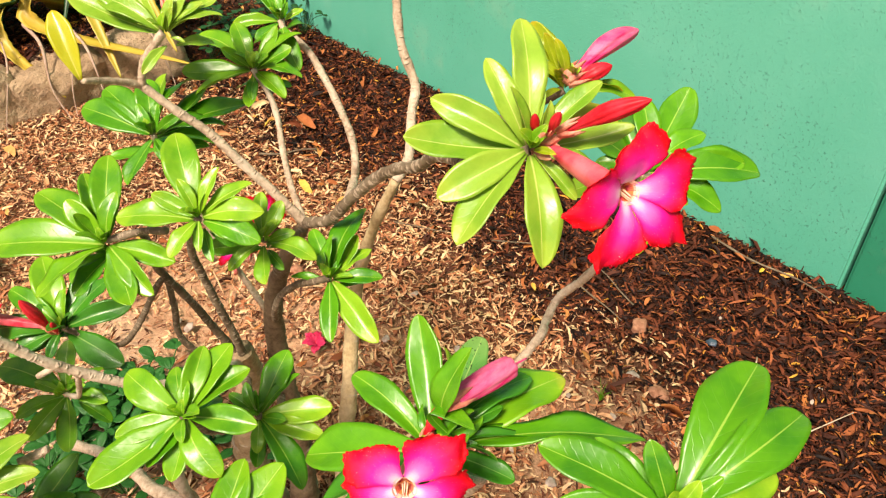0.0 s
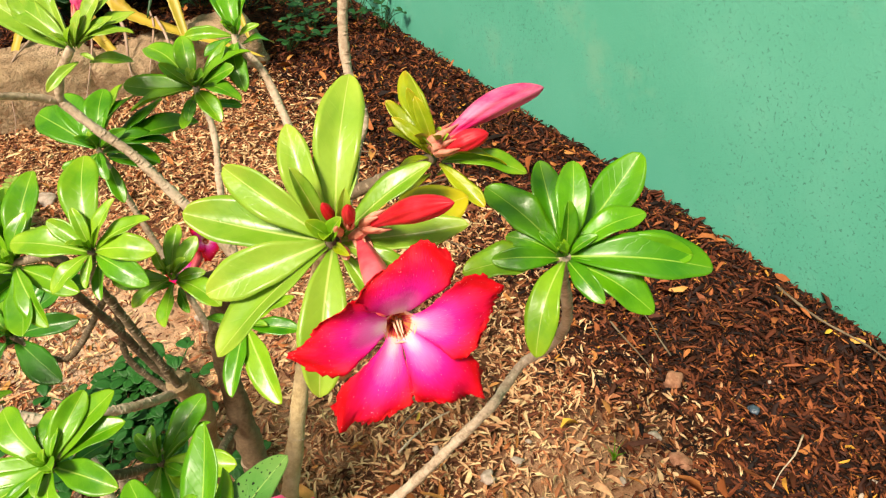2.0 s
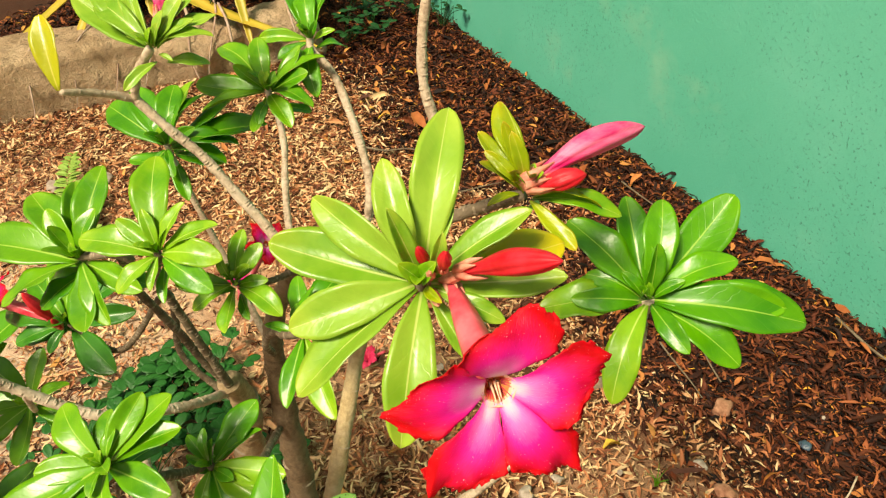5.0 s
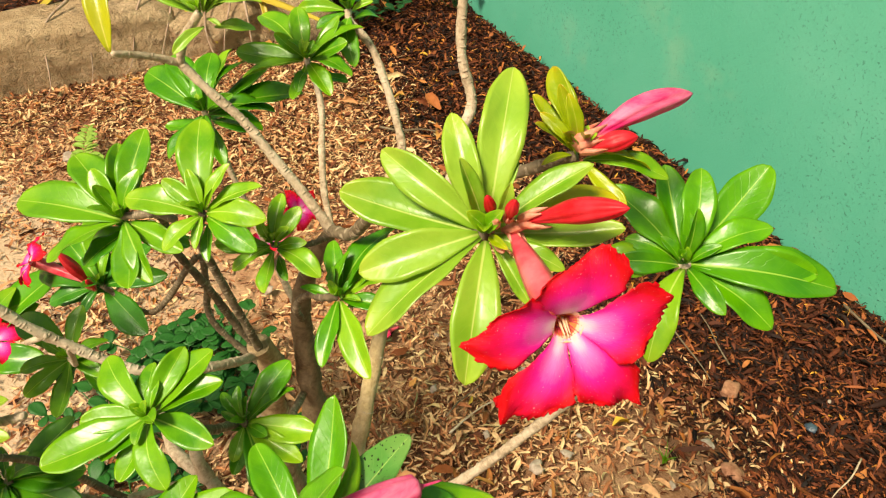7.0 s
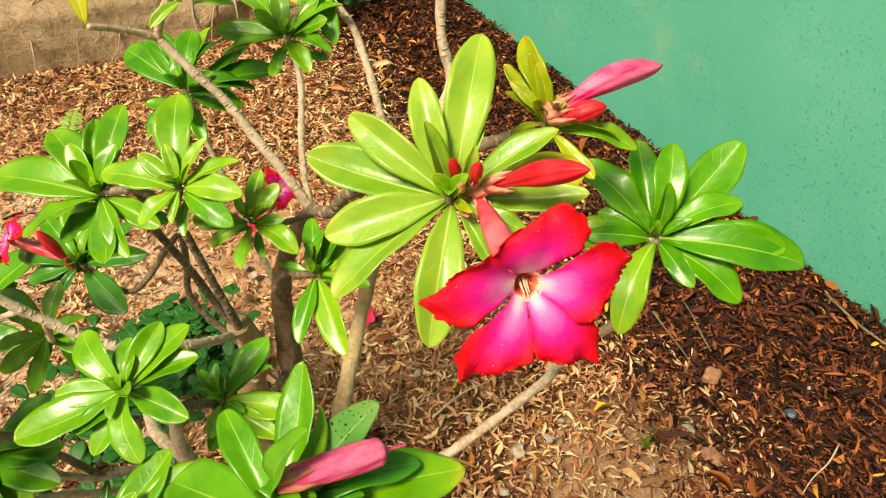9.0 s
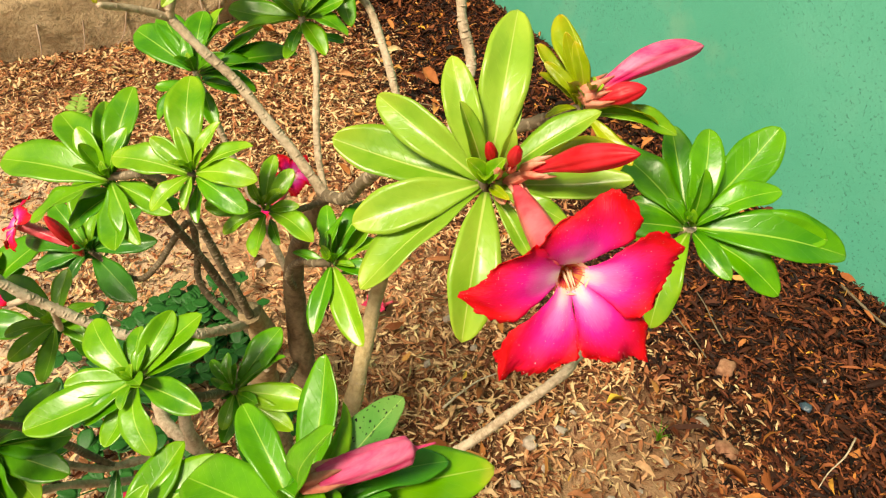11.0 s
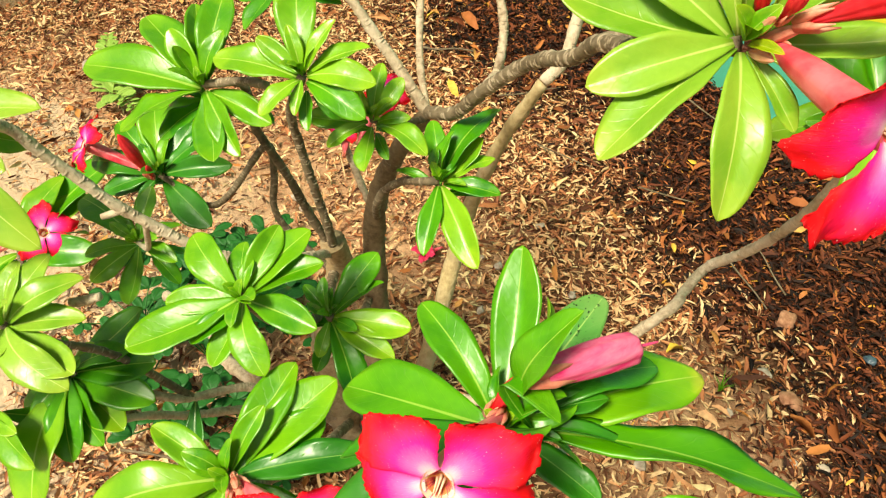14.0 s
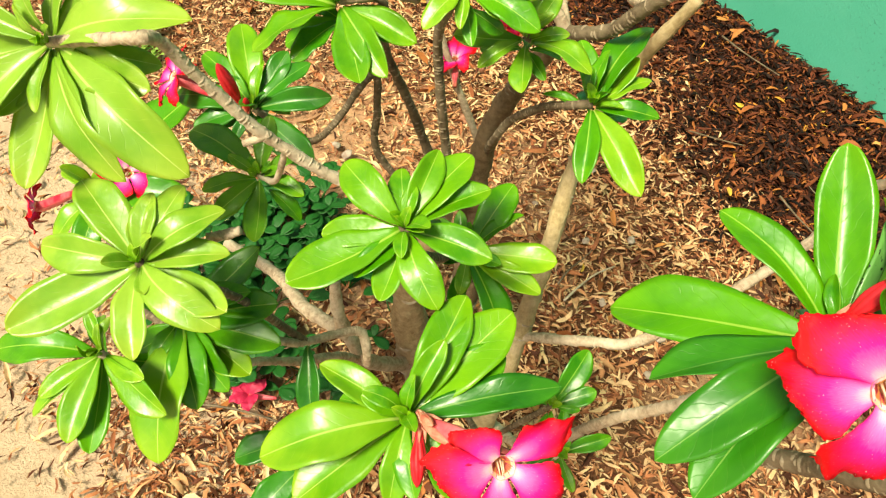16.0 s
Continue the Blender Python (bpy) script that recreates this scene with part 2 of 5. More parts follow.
def soil_material():
    m = Mat("soil", 0.95, 0.2)
    broad = m.noise(2.2, 5.0, 0.6)
    mid = m.noise(16.0, 6.0, 0.7)
    fine = m.noise(150.0, 5.0, 0.7)
    # soil under litter is coloured dark to stand for shade between the chips
    col = m.mix(m.ramp(mid, (0.35, 0.0), (0.68, 1.0)), (0.085, 0.034, 0.018), (0.30, 0.145, 0.075))
    earth = m.mix(m.ramp(mid, (0.35, 0.0), (0.68, 1.0)), (0.35, 0.170, 0.090), (0.60, 0.37, 0.22))
    x, y, z = m.axes()
    clear = 0.0
    for a, b, w in ((0.27, 0.79, 0.22), (-0.60, 0.85, 0.34), (-0.66, 1.17, 0.36), (-1.36, 1.27, 0.46), (-0.34, 1.02, 0.32)):
        far = m.math("ADD", m.math("POWER", m.math("ABSOLUTE", m.math("SUBTRACT", x, a)), 2.0), m.math("POWER", m.math("ABSOLUTE", m.math("SUBTRACT", y, b)), 2.0))
        clear = m.math("MAXIMUM", clear, m.math("SUBTRACT", 1.3, m.math("DIVIDE", far, w * w)))
    clear = m.math("ADD", clear, m.math("MULTIPLY", m.math("SUBTRACT", broad, 0.5), 1.2))
    col = m.mix(m.ramp(clear, (0.2, 0.0), (0.9, 1.0)), col, earth)
    # soil beside the wall darkened in colour, partly for the shade under thick litter
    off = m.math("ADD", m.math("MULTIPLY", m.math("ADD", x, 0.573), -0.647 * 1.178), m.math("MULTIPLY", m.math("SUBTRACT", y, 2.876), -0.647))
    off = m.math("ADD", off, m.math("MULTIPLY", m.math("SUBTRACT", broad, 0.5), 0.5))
    dark_soil = m.mix(mid, (0.022, 0.010, 0.007), (0.10, 0.038, 0.018))
    col = m.mix(m.ramp(off, (0.40, 1.0), (0.66, 0.0)), col, dark_soil)
    # the same dark soil colour covers the raised bank behind the edging
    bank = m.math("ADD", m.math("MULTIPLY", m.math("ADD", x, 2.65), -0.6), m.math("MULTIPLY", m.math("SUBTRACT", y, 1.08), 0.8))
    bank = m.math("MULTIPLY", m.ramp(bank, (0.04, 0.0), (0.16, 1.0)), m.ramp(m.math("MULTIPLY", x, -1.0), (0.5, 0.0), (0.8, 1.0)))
    col = m.mix(bank, col, dark_soil)
    # pale trodden sand beside the bed
    way = m.math("SUBTRACT", m.math("SUBTRACT", -0.30, x), m.math("MULTIPLY", m.math("SUBTRACT", y, 0.5), 0.55))
    way = m.math("SUBTRACT", way, m.math("MULTIPLY", m.math("MAXIMUM", 0.0, m.math("SUBTRACT", y, 1.2)), 3.0))
    way = m.math("ADD", way, m.math("MULTIPLY", m.math("SUBTRACT", broad, 0.5), 0.5))
    sand = m.mix(mid, (0.50, 0.34, 0.22), (0.66, 0.50, 0.36))
    col = m.mix(m.ramp(way, (0.0, 0.0), (0.22, 1.0)), col, sand)
    col = m.mix(m.ramp(fine, (0.58, 0.0), (0.78, 0.6)), col, (0.12, 0.055, 0.03))
    m.colour(col)
    m.bump(m.math("ADD", mid, m.math("MULTIPLY", fine, 0.5)), 0.9, 0.012)
    return m.m


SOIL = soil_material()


def litter_material(name, *shades):
    m = Mat(name, 0.7, 0.2)
    r = m.random(island=True)
    col = m.ramp(r, *shades)
    n = m.noise(70.0, 4.0)
    col = m.mix(m.math("MULTIPLY", m.ramp(n, (0.4, 0.0), (0.7, 1.0)), 0.4), col, shades[0][1])
    m.colour(col)
    m.rough(m.math("ADD", 0.5, m.math("MULTIPLY", n, 0.35)))
    m.bump(n, 0.4, 0.002)
    return m.m


LITTER = litter_material("dry_leaf_litter", (0.0, (0.005, 0.0025, 0.002)), (0.34, (0.020, 0.007, 0.0045)), (0.58, (0.080, 0.021, 0.009)), (0.80, (0.170, 0.043, 0.017)), (0.94, (0.36, 0.112, 0.040)), (0.988, (0.50, 0.18, 0.04)), (1.0, (0.70, 0.38, 0.05)))
LITTER_TAN = litter_material("dry_leaf_litter_tan", (0.0, (0.05, 0.018, 0.010)), (0.16, (0.16, 0.050, 0.024)), (0.33, (0.43, 0.155, 0.066)), (0.56, (0.64, 0.31, 0.145)), (0.82, (0.82, 0.55, 0.31)), (1.0, (0.86, 0.63, 0.33)))
LITTER_ORANGE = litter_material("fallen_leaf_orange", (0.0, (0.16, 0.045, 0.015)), (0.35, (0.34, 0.105, 0.032)), (0.70, (0.50, 0.19, 0.055)), (0.93, (0.62, 0.31, 0.09)), (1.0, (0.74, 0.48, 0.06)))
STONE = plain_plant("pale_stone", (0.30, 0.22, 0.17), (0.52, 0.43, 0.36), 90.0, None, 0.8, 0)


def weathered_stone():
    m = Mat("edging_weathered", 0.95, 0.15)
    big, mid, fine = m.noise(7.0, 6.0, 0.7), m.noise(30.0, 6.0, 0.7), m.noise(140.0, 4.0, 0.7)
    col = m.mix(m.ramp(big, (0.36, 0.0), (0.62, 1.0)), (0.42, 0.275, 0.155), (0.68, 0.485, 0.31))
    col = m.mix(m.ramp(mid, (0.52, 0.0), (0.68, 0.6)), col, (0.17, 0.115, 0.07))
    col = m.mix(m.ramp(fine, (0.56, 0.0), (0.70, 0.5)), col, (0.52, 0.42, 0.30))
    m.colour(col)
    m.bump(m.math("ADD", m.math("MULTIPLY", mid, 1.5), m.math("MULTIPLY", fine, 0.5)), 1.0, 0.02)
    return m.m


CONCRETE = weathered_stone()
CLOD = plain_plant("reddish_clod", (0.26, 0.11, 0.06), (0.50, 0.25, 0.15), 110.0, None, 0.95, 0)
SHARD = plain_plant("slate_blue_shard", (0.03, 0.05, 0.08), (0.08, 0.12, 0.16), 60.0, None, 0.4, 0)
STRAP = plain_plant("strap_leaf_yellowed", (0.40, 0.33, 0.03), (0.62, 0.42, 0.06), 9.0, None, 0.45)
STRAP_GREEN = plain_plant("rosette_leaf_deep_green", (0.006, 0.035, 0.008), (0.020, 0.11, 0.022), 14.0, None, 0.4)
ROOT = plain_plant("dry_root", (0.30, 0.19, 0.13), (0.52, 0.38, 0.30), 50.0, None, 0.9, 0)
WEED = plain_plant("weed_green", (0.008, 0.080, 0.010), (0.026, 0.17, 0.024), 50.0)
FERN = plain_plant("fern_pale_green", (0.20, 0.36, 0.05), (0.36, 0.50, 0.10), 50.0)


# ---------------------------------------------------------------- mesh helpers
def finish(bm, name, smooth=True):
    me = bpy.data.meshes.new(name)
    bmesh.ops.recalc_face_normals(bm, faces=bm.faces)
    bm.to_mesh(me)
    bm.free()
    if smooth:
        me.polygons.foreach_set("use_smooth", [True] * len(me.polygons))
    return me


def thing(name, at, label, category, group="", kind=""):
    ob = new(name)
    ob.empty_display_size = 0.05
    ob.location = at
    return tagged(ob, label, category, group, kind)


def part(name, bm, material, parent, label="", m=None):
    """One mesh under a thing or a part; bm may be a bmesh or a mesh that several pieces share. m is its pose in the world."""
    me = bm if isinstance(bm, bpy.types.Mesh) else finish(bm, name)
    if not me.materials:
        me.materials.append(material)
    ob = new(name, me)
    ob.parent = parent
    if me.materials[0] != material:
        ob.material_slots[0].link = "OBJECT"
        ob.material_slots[0].material = material
    home = Matrix.Translation(parent.location) if parent.type == "EMPTY" else WORLD[parent.name]
    ob.matrix_parent_inverse = home.inverted()
    WORLD[ob.name] = m or Matrix.Identity(4)
    ob.matrix_basis = WORLD[ob.name]
    return tagged(ob, label)


WORLD = {}


def smooth_path(points, steps=6):
    """A Catmull-Rom line through the points."""
    p = [Vector(q) for q in points]
    p = [p[0] * 2 - p[1], *p, p[-1] * 2 - p[-2]]
    line = []
    for i in range(1, len(p) - 2):
        a, b, c, d = p[i - 1 : i + 3]
        for k in range(steps):
            t = k / steps
            line.append(0.5 * (2 * b + (c - a) * t + (2 * a - 5 * b + 4 * c - d) * t * t + (3 * b - a - 3 * c + d) * t**3))
    line.append(p[-2])
    return line


def resample(line, step):
    out, left = [line[0]], step
    for a, b in zip(line, line[1:]):
        d = (b - a).length
        while d >= left and d > 1e-9:
            a = a + (b - a) * (left / d)
            out.append(a)
            d = (b - a).length
            left = step
        left -= d
    if (out[-1] - line[-1]).length > step * 0.3:
        out.append(line[-1])
    return out


def tube(bm, line, radius, sides=10, cap=True):
    """A tube along a line; radius is a function of the way along (0 to 1) and the turn."""
    rings, n = [], len(line)
    side = Vector((0.3, 0.5, 0.81))
    for i, p in enumerate(line):
        d = (line[min(i + 1, n - 1)] - line[max(i - 1, 0)]).normalized()
        side = (side - d * side.dot(d)).normalized()
        other = d.cross(side)
        s = i / (n - 1)
        rings.append([bm.verts.new(p + (side * math.cos(a) + other * math.sin(a)) * radius(s, a)) for a in (2 * math.pi * k / sides for k in range(sides))])
    for a, b in zip(rings, rings[1:]):
        for k in range(sides):
            bm.faces.new((a[k], a[(k + 1) % sides], b[(k + 1) % sides], b[k]))
    if cap:
        bm.faces.new(rings[0][::-1])
        bm.faces.new(rings[-1])
    return rings


def frame_along(d, n, at, size):
    """A pose whose y runs along d, whose z is as near to n as it can be, at a place, scaled."""
    y = Vector(d).normalized()
    z = Vector(n) - y * Vector(n).dot(y)
    if z.length < 0.05:
        z = Vector((0, 0, 1)) - y * y.z + Vector((0.01, -0.1, 0))
        z = z - y * z.dot(y)
    z.normalize()
    x = y.cross(z)
    m = Matrix((x, y, z)).transposed().to_4x4()
    return Matrix.Translation(at) @ m @ Matrix.Diagonal((size, size, size, 1))


# ---------------------------------------------------------------- leaves
def leaf_shape(seed, wide=0.31, arch=0.05, fold=0.22, wave=0.0, twist=0.0, thick=0.011, rows=17, cols=8):
    """An obovate leaf from (0, 0, 0) to (0, 1, 0): rounded tip with a small point, raised rim, sunk midrib, real thickness."""
    rnd = random.Random(seed)
    bm = bmesh.new()
    blunt = rnd.uniform(1.75, 2.35)
    lean, ripple, wob = rnd.uniform(-0.03, 0.03), rnd.uniform(4, 7), rnd.uniform(0, 6)
    top, low = [], []
    for i in range(rows + 1):
        y = 0.45 * i / rows + 0.55 * (1 - (1 - i / rows) ** 2)
        w = y**0.92 * math.sqrt(max(0.0, 1 - y**blunt)) / 0.53
        w = wide * (0.14 * (1 - y) + 0.54 * w + 0.45 * math.sin(math.pi * min(1.0, y**1.2)) ** 0.8) * 0.54
        if i == rows:
            w = wide * 0.012
        w *= 1 + 0.03 * math.sin(y * 17 + wob)
        a, b = [], []
        for k in range(cols + 1):
            u = k / cols * 2 - 1
            x = u * w
            z = arch * 4 * y * (1 - y) - arch * 0.7 * max(0, y - 0.6) * 2.0 * (1 - y)
            z += fold * abs(x) * (0.86 + 0.06 * abs(u)) + (0.006 if abs(u) < 0.13 else 0.0) * (1 - y)
            z += wave * abs(u) ** 2 * math.sin(y * ripple * 2 + (1.3 if u > 0 else 0.0) + wob) * w
            ang = twist * y
            xx = x * math.cos(ang) - (z - 0) * math.sin(ang) + lean * math.sin(math.pi * y)
            zz = z * math.cos(ang) + x * math.sin(ang)
            t = thick * (1.0 - 0.55 * abs(u) ** 3) * (1.4 - 0.7 * y)
            a.append(bm.verts.new((xx, y, zz)))
            b.append(bm.verts.new((xx, y, zz - t)))
        top.append(a), low.append(b)
    for i in range(rows):
        for k in range(cols):
            bm.faces.new((top[i][k], top[i][k + 1], top[i + 1][k + 1], top[i + 1][k]))
            bm.faces.new((low[i][k], low[i + 1][k], low[i + 1][k + 1], low[i][k + 1]))
        for k in (0, cols):
            bm.faces.new((top[i][k], top[i + 1][k], low[i + 1][k], low[i][k]))
    for i in (0, rows):
        for k in range(cols):
            bm.faces.new((top[i][k], top[i][k + 1], low[i][k + 1], low[i][k]))
    return finish(bm, "leaf")


LEAVES = [leaf_shape(s, w, a, f, v, t) for s, (w, a, f, v, t) in enumerate((
    (0.37, 0.05, 0.34, 0.08, 0.0), (0.33, 0.09, 0.45, 0.12, 0.2), (0.40, 0.03, 0.26, 0.14, -0.2),
    (0.36, 0.12, 0.38, 0.06, 0.25), (0.32, 0.06, 0.52, 0.10, -0.35), (0.39, 0.08, 0.22, 0.16, 0.10), (0.35, -0.06, 0.40, 0.10, 0.15), (0.38, 0.14, 0.30, 0.12, -0.15), (0.36, 0.18, 0.28, 0.18, 0.3)))]
YOUNG = [leaf_shape(20 + s, 0.36, 0.12, 0.5, 0.0, 0.0, 0.02) for s in range(2)]
FOLDED = leaf_shape(40, 0.66, 1.15, 0.2, 0.1, 0.4, 0.02)
CURLED = [leaf_shape(30, 0.36, 0.16, 0.5, 0.12, 0.9), leaf_shape(31, 0.30, 0.2, 0.7, 0.06, -1.1)]


def branch(points, r0, r1, parent, material=None, scars=0.6):
    """A tapered, knobbly limb with the crescent leaf scars of a succulent shrub; the scars take the second material."""
    line = resample(smooth_path(points), 0.0032 if r0 < 0.012 else 0.006)
    rnd = random.Random(int(abs(points[0][0] * 7919 + points[-1][1] * 104729)))
    n = len(line)
    swell = [rnd.uniform(-1, 1) for _ in range(n + 1)]

    def radius(s, a):
        i = s * (n - 1)
        r = r0 + (r1 - r0) * s
        return r * (1 + 0.07 * swell[round(i)] + 0.07 * math.sin(2 * a + i * 0.5) + 0.04 * math.sin(5 * a - i * 0.9))

    bm = bmesh.new()
    tube(bm, line, radius, 12)
    for i in [*range(2, n - 2)] * 3:
        if rnd.random() > scars:
            continue
        d = (line[i + 1] - line[i - 1]).normalized()
        r = (r0 + (r1 - r0) * i / (n - 1)) * 1.02
        m = Matrix.Translation(line[i]) @ d.to_track_quat("Z", "Y").to_matrix().to_4x4() @ pose(0, 0, 0, rnd.uniform(-10, 10), rnd.uniform(-10, 10), rnd.uniform(0, 360))
        arc, k, high, tall = rnd.uniform(0.5, 2.3), 8, rnd.uniform(0.05, 0.19), rnd.uniform(0.0005, 0.0011)
        prev = None
        for q in range(k + 1):
            t = arc * q / k
            e = math.sin(math.pi * q / k)
            c, sn = math.cos(t), math.sin(t)
            here = [bm.verts.new(m @ Vector((c * rr, sn * rr, zz))) for rr, zz in ((r * 0.92, -tall * 1.3), (r * (0.98 + high * e), -tall * 0.4 * e), (r * (0.98 + high * e * 0.8), tall * 0.6 * e), (r * 0.92, tall * 1.5))]
            if prev:
                for j in range(3):
                    f = bm.faces.new((prev[j], here[j], here[j + 1], prev[j + 1]))
                    f.material_index = 1
            prev = here
    limb = part("branch", bm, material or BARK, parent)
    limb.data.materials.append(SCAR_DARK if material in (None, BARK_TRUNK) else SCAR)
    return limb


def rosette(limb, at, axis, leaves, tone, seed, special=None, slim=1.0, inner=3, lower=3):
    """A whorl of leaves at the end of a limb: (direction round, rise, length in cm) for each; short ones stand in its heart, old ones hang below it."""
    rnd = random.Random(seed)
    at, axis = Vector(at), Vector(axis)
    rows = [(az, el, cm, 0.0) for az, el, cm in leaves]
    usual = sorted(cm for _, _, cm in leaves)[len(leaves) // 2]
    turn = rnd.uniform(0, 360)
    for k in range(inner):
        rows.append((turn + 360 * k / inner + rnd.uniform(-30, 30), rnd.uniform(38, 66), usual * rnd.uniform(0.34, 0.55), 0.0))
    for k in range(lower):
        rows.append((turn + 60 + 360 * k / lower + rnd.uniform(-35, 35), rnd.uniform(-32, -8), usual * rnd.uniform(0.62, 0.86), rnd.uniform(0.010, 0.022)))
    for k, (az, el, cm, down) in enumerate(rows):
        az, el = radians(az), radians(el)
        d = Vector((math.cos(az) * math.cos(el), math.sin(az) * math.cos(el), math.sin(el)))
        n = axis + Vector((rnd.uniform(-0.4, 0.4), rnd.uniform(-0.4, 0.4), 0))
        look_ = (special or {}).get(k, "")
        me = rnd.choice(YOUNG if cm < 3.2 else LEAVES)
        mat = LEAF["lime" if tone == "green" and rnd.random() < 0.22 else "green" if tone == "lime" and rnd.random() < 0.15 else tone]
        if k >= len(leaves):
            mat = LEAF["green" if down and tone in ("lime", "fresh") else tone]
        if look_ == "curled":
            me = rnd.choice(CURLED)
        elif look_:
            mat = LEAF[look_.split()[-1]]
        thin = slim * rnd.uniform(0.92, 1.06) * (0.60 if look_.startswith("narrow") else 1.22 if look_.startswith("wide") else 1.0)
        root = at - axis * (down + rnd.uniform(0.0, 0.006)) + d * 0.004
        part("leaf", me, mat, limb, "", frame_along(d, n, root, cm / 100 - 0.003) @ Matrix.Diagonal((thin, 1, 1, 1)))
    # the growing tip
    for k in range(3):
        a = rnd.uniform(0, 6.28)
        d = (axis + Vector((math.cos(a), math.sin(a), 0)) * 0.45).normalized()
        part("leaf", rnd.choice(YOUNG), LEAF["lime"], limb, "", frame_along(d, Vector((math.cos(a), math.sin(a), 0.2)) * -1, at, rnd.uniform(0.014, 0.022)))


# ---------------------------------------------------------------- flowers
def petal_shape(seed):
    """One broad petal along y with a crimped margin and a small tail at one corner."""
    rnd = random.Random(seed)
    bm = bmesh.new()
    uv = bm.loops.layers.uv.new("UVMap")
    rows, cols = 18, 26
    grid, ph = [], rnd.uniform(0, 6)
    fold, lap = rnd.uniform(0.05, 0.10), rnd.uniform(-0.22, -0.10)
    for i in range(rows + 1):
        u = i / rows
        half = 0.120 + 0.375 * math.sin(min(1.0, u / 0.76) * math.pi * 0.5) ** 1.55 - 0.10 * max(0.0, u - 0.78) / 0.22
        line = []
        for k in range(cols + 1):
            v = k / cols * 2 - 1
            rim = max(0.0, abs(v) - 0.75) / 0.25
            end = max(0.0, u - 0.66) / 0.34
            tail = math.exp(-(((v - 0.50) / 0.24) ** 2))
            crimp = (0.016 * math.sin(k * 2.9 + ph) + rnd.uniform(-0.020, 0.020)) * end
            y = u * (1 - 0.15 * u * abs(v) ** 2.2 - 0.13 * u * (0.5 - 0.5 * v)) + crimp + 0.15 * end * tail
            x = v * half + 0.12 * u * u + rim * u * (0.022 * math.sin(i * 2.6 + ph) + rnd.uniform(-0.014, 0.014))
            z = 0.12 * math.sin(math.pi * u) - 0.12 * u**3 + fold * (v * v - 0.3) * u + lap * v * u * u
            z += 0.050 * max(rim, end) * math.sin(5.5 * v + i * 0.9 + ph) * u + 0.028 * math.cos(v * 6 + ph) * u
            line.append((bm.verts.new((x, y, z)), bm.verts.new((x, y, z - 0.012)), u, (v + 1) / 2))
        grid.append(line)

    def face(corners, layer):
        f = bm.faces.new([c[layer] for c in corners])
        for loop, c in zip(f.loops, corners):
            loop[uv].uv = (c[2], c[3])

    for i in range(rows):
        for k in range(cols):
            q = (grid[i][k], grid[i][k + 1], grid[i + 1][k + 1], grid[i + 1][k])
            face(q, 0)
            face(q[::-1], 1)
        for k in (0, cols):
            a, b = grid[i][k], grid[i + 1][k]
            f = bm.faces.new((a[0], b[0], b[1], a[1]))
            for loop, c in zip(f.loops, (a, b, b, a)):
                loop[uv].uv = (c[2], c[3])
    for k in range(cols):
        a, b = grid[rows][k], grid[rows][k + 1]
        f = bm.faces.new((a[0], b[0], b[1], a[1]))
        for loop, c in zip(f.loops, (a, b, b, a)):
            loop[uv].uv = (c[2], c[3])
    return finish(bm, "petal")


PETALS = [petal_shape(s) for s in range(5)]


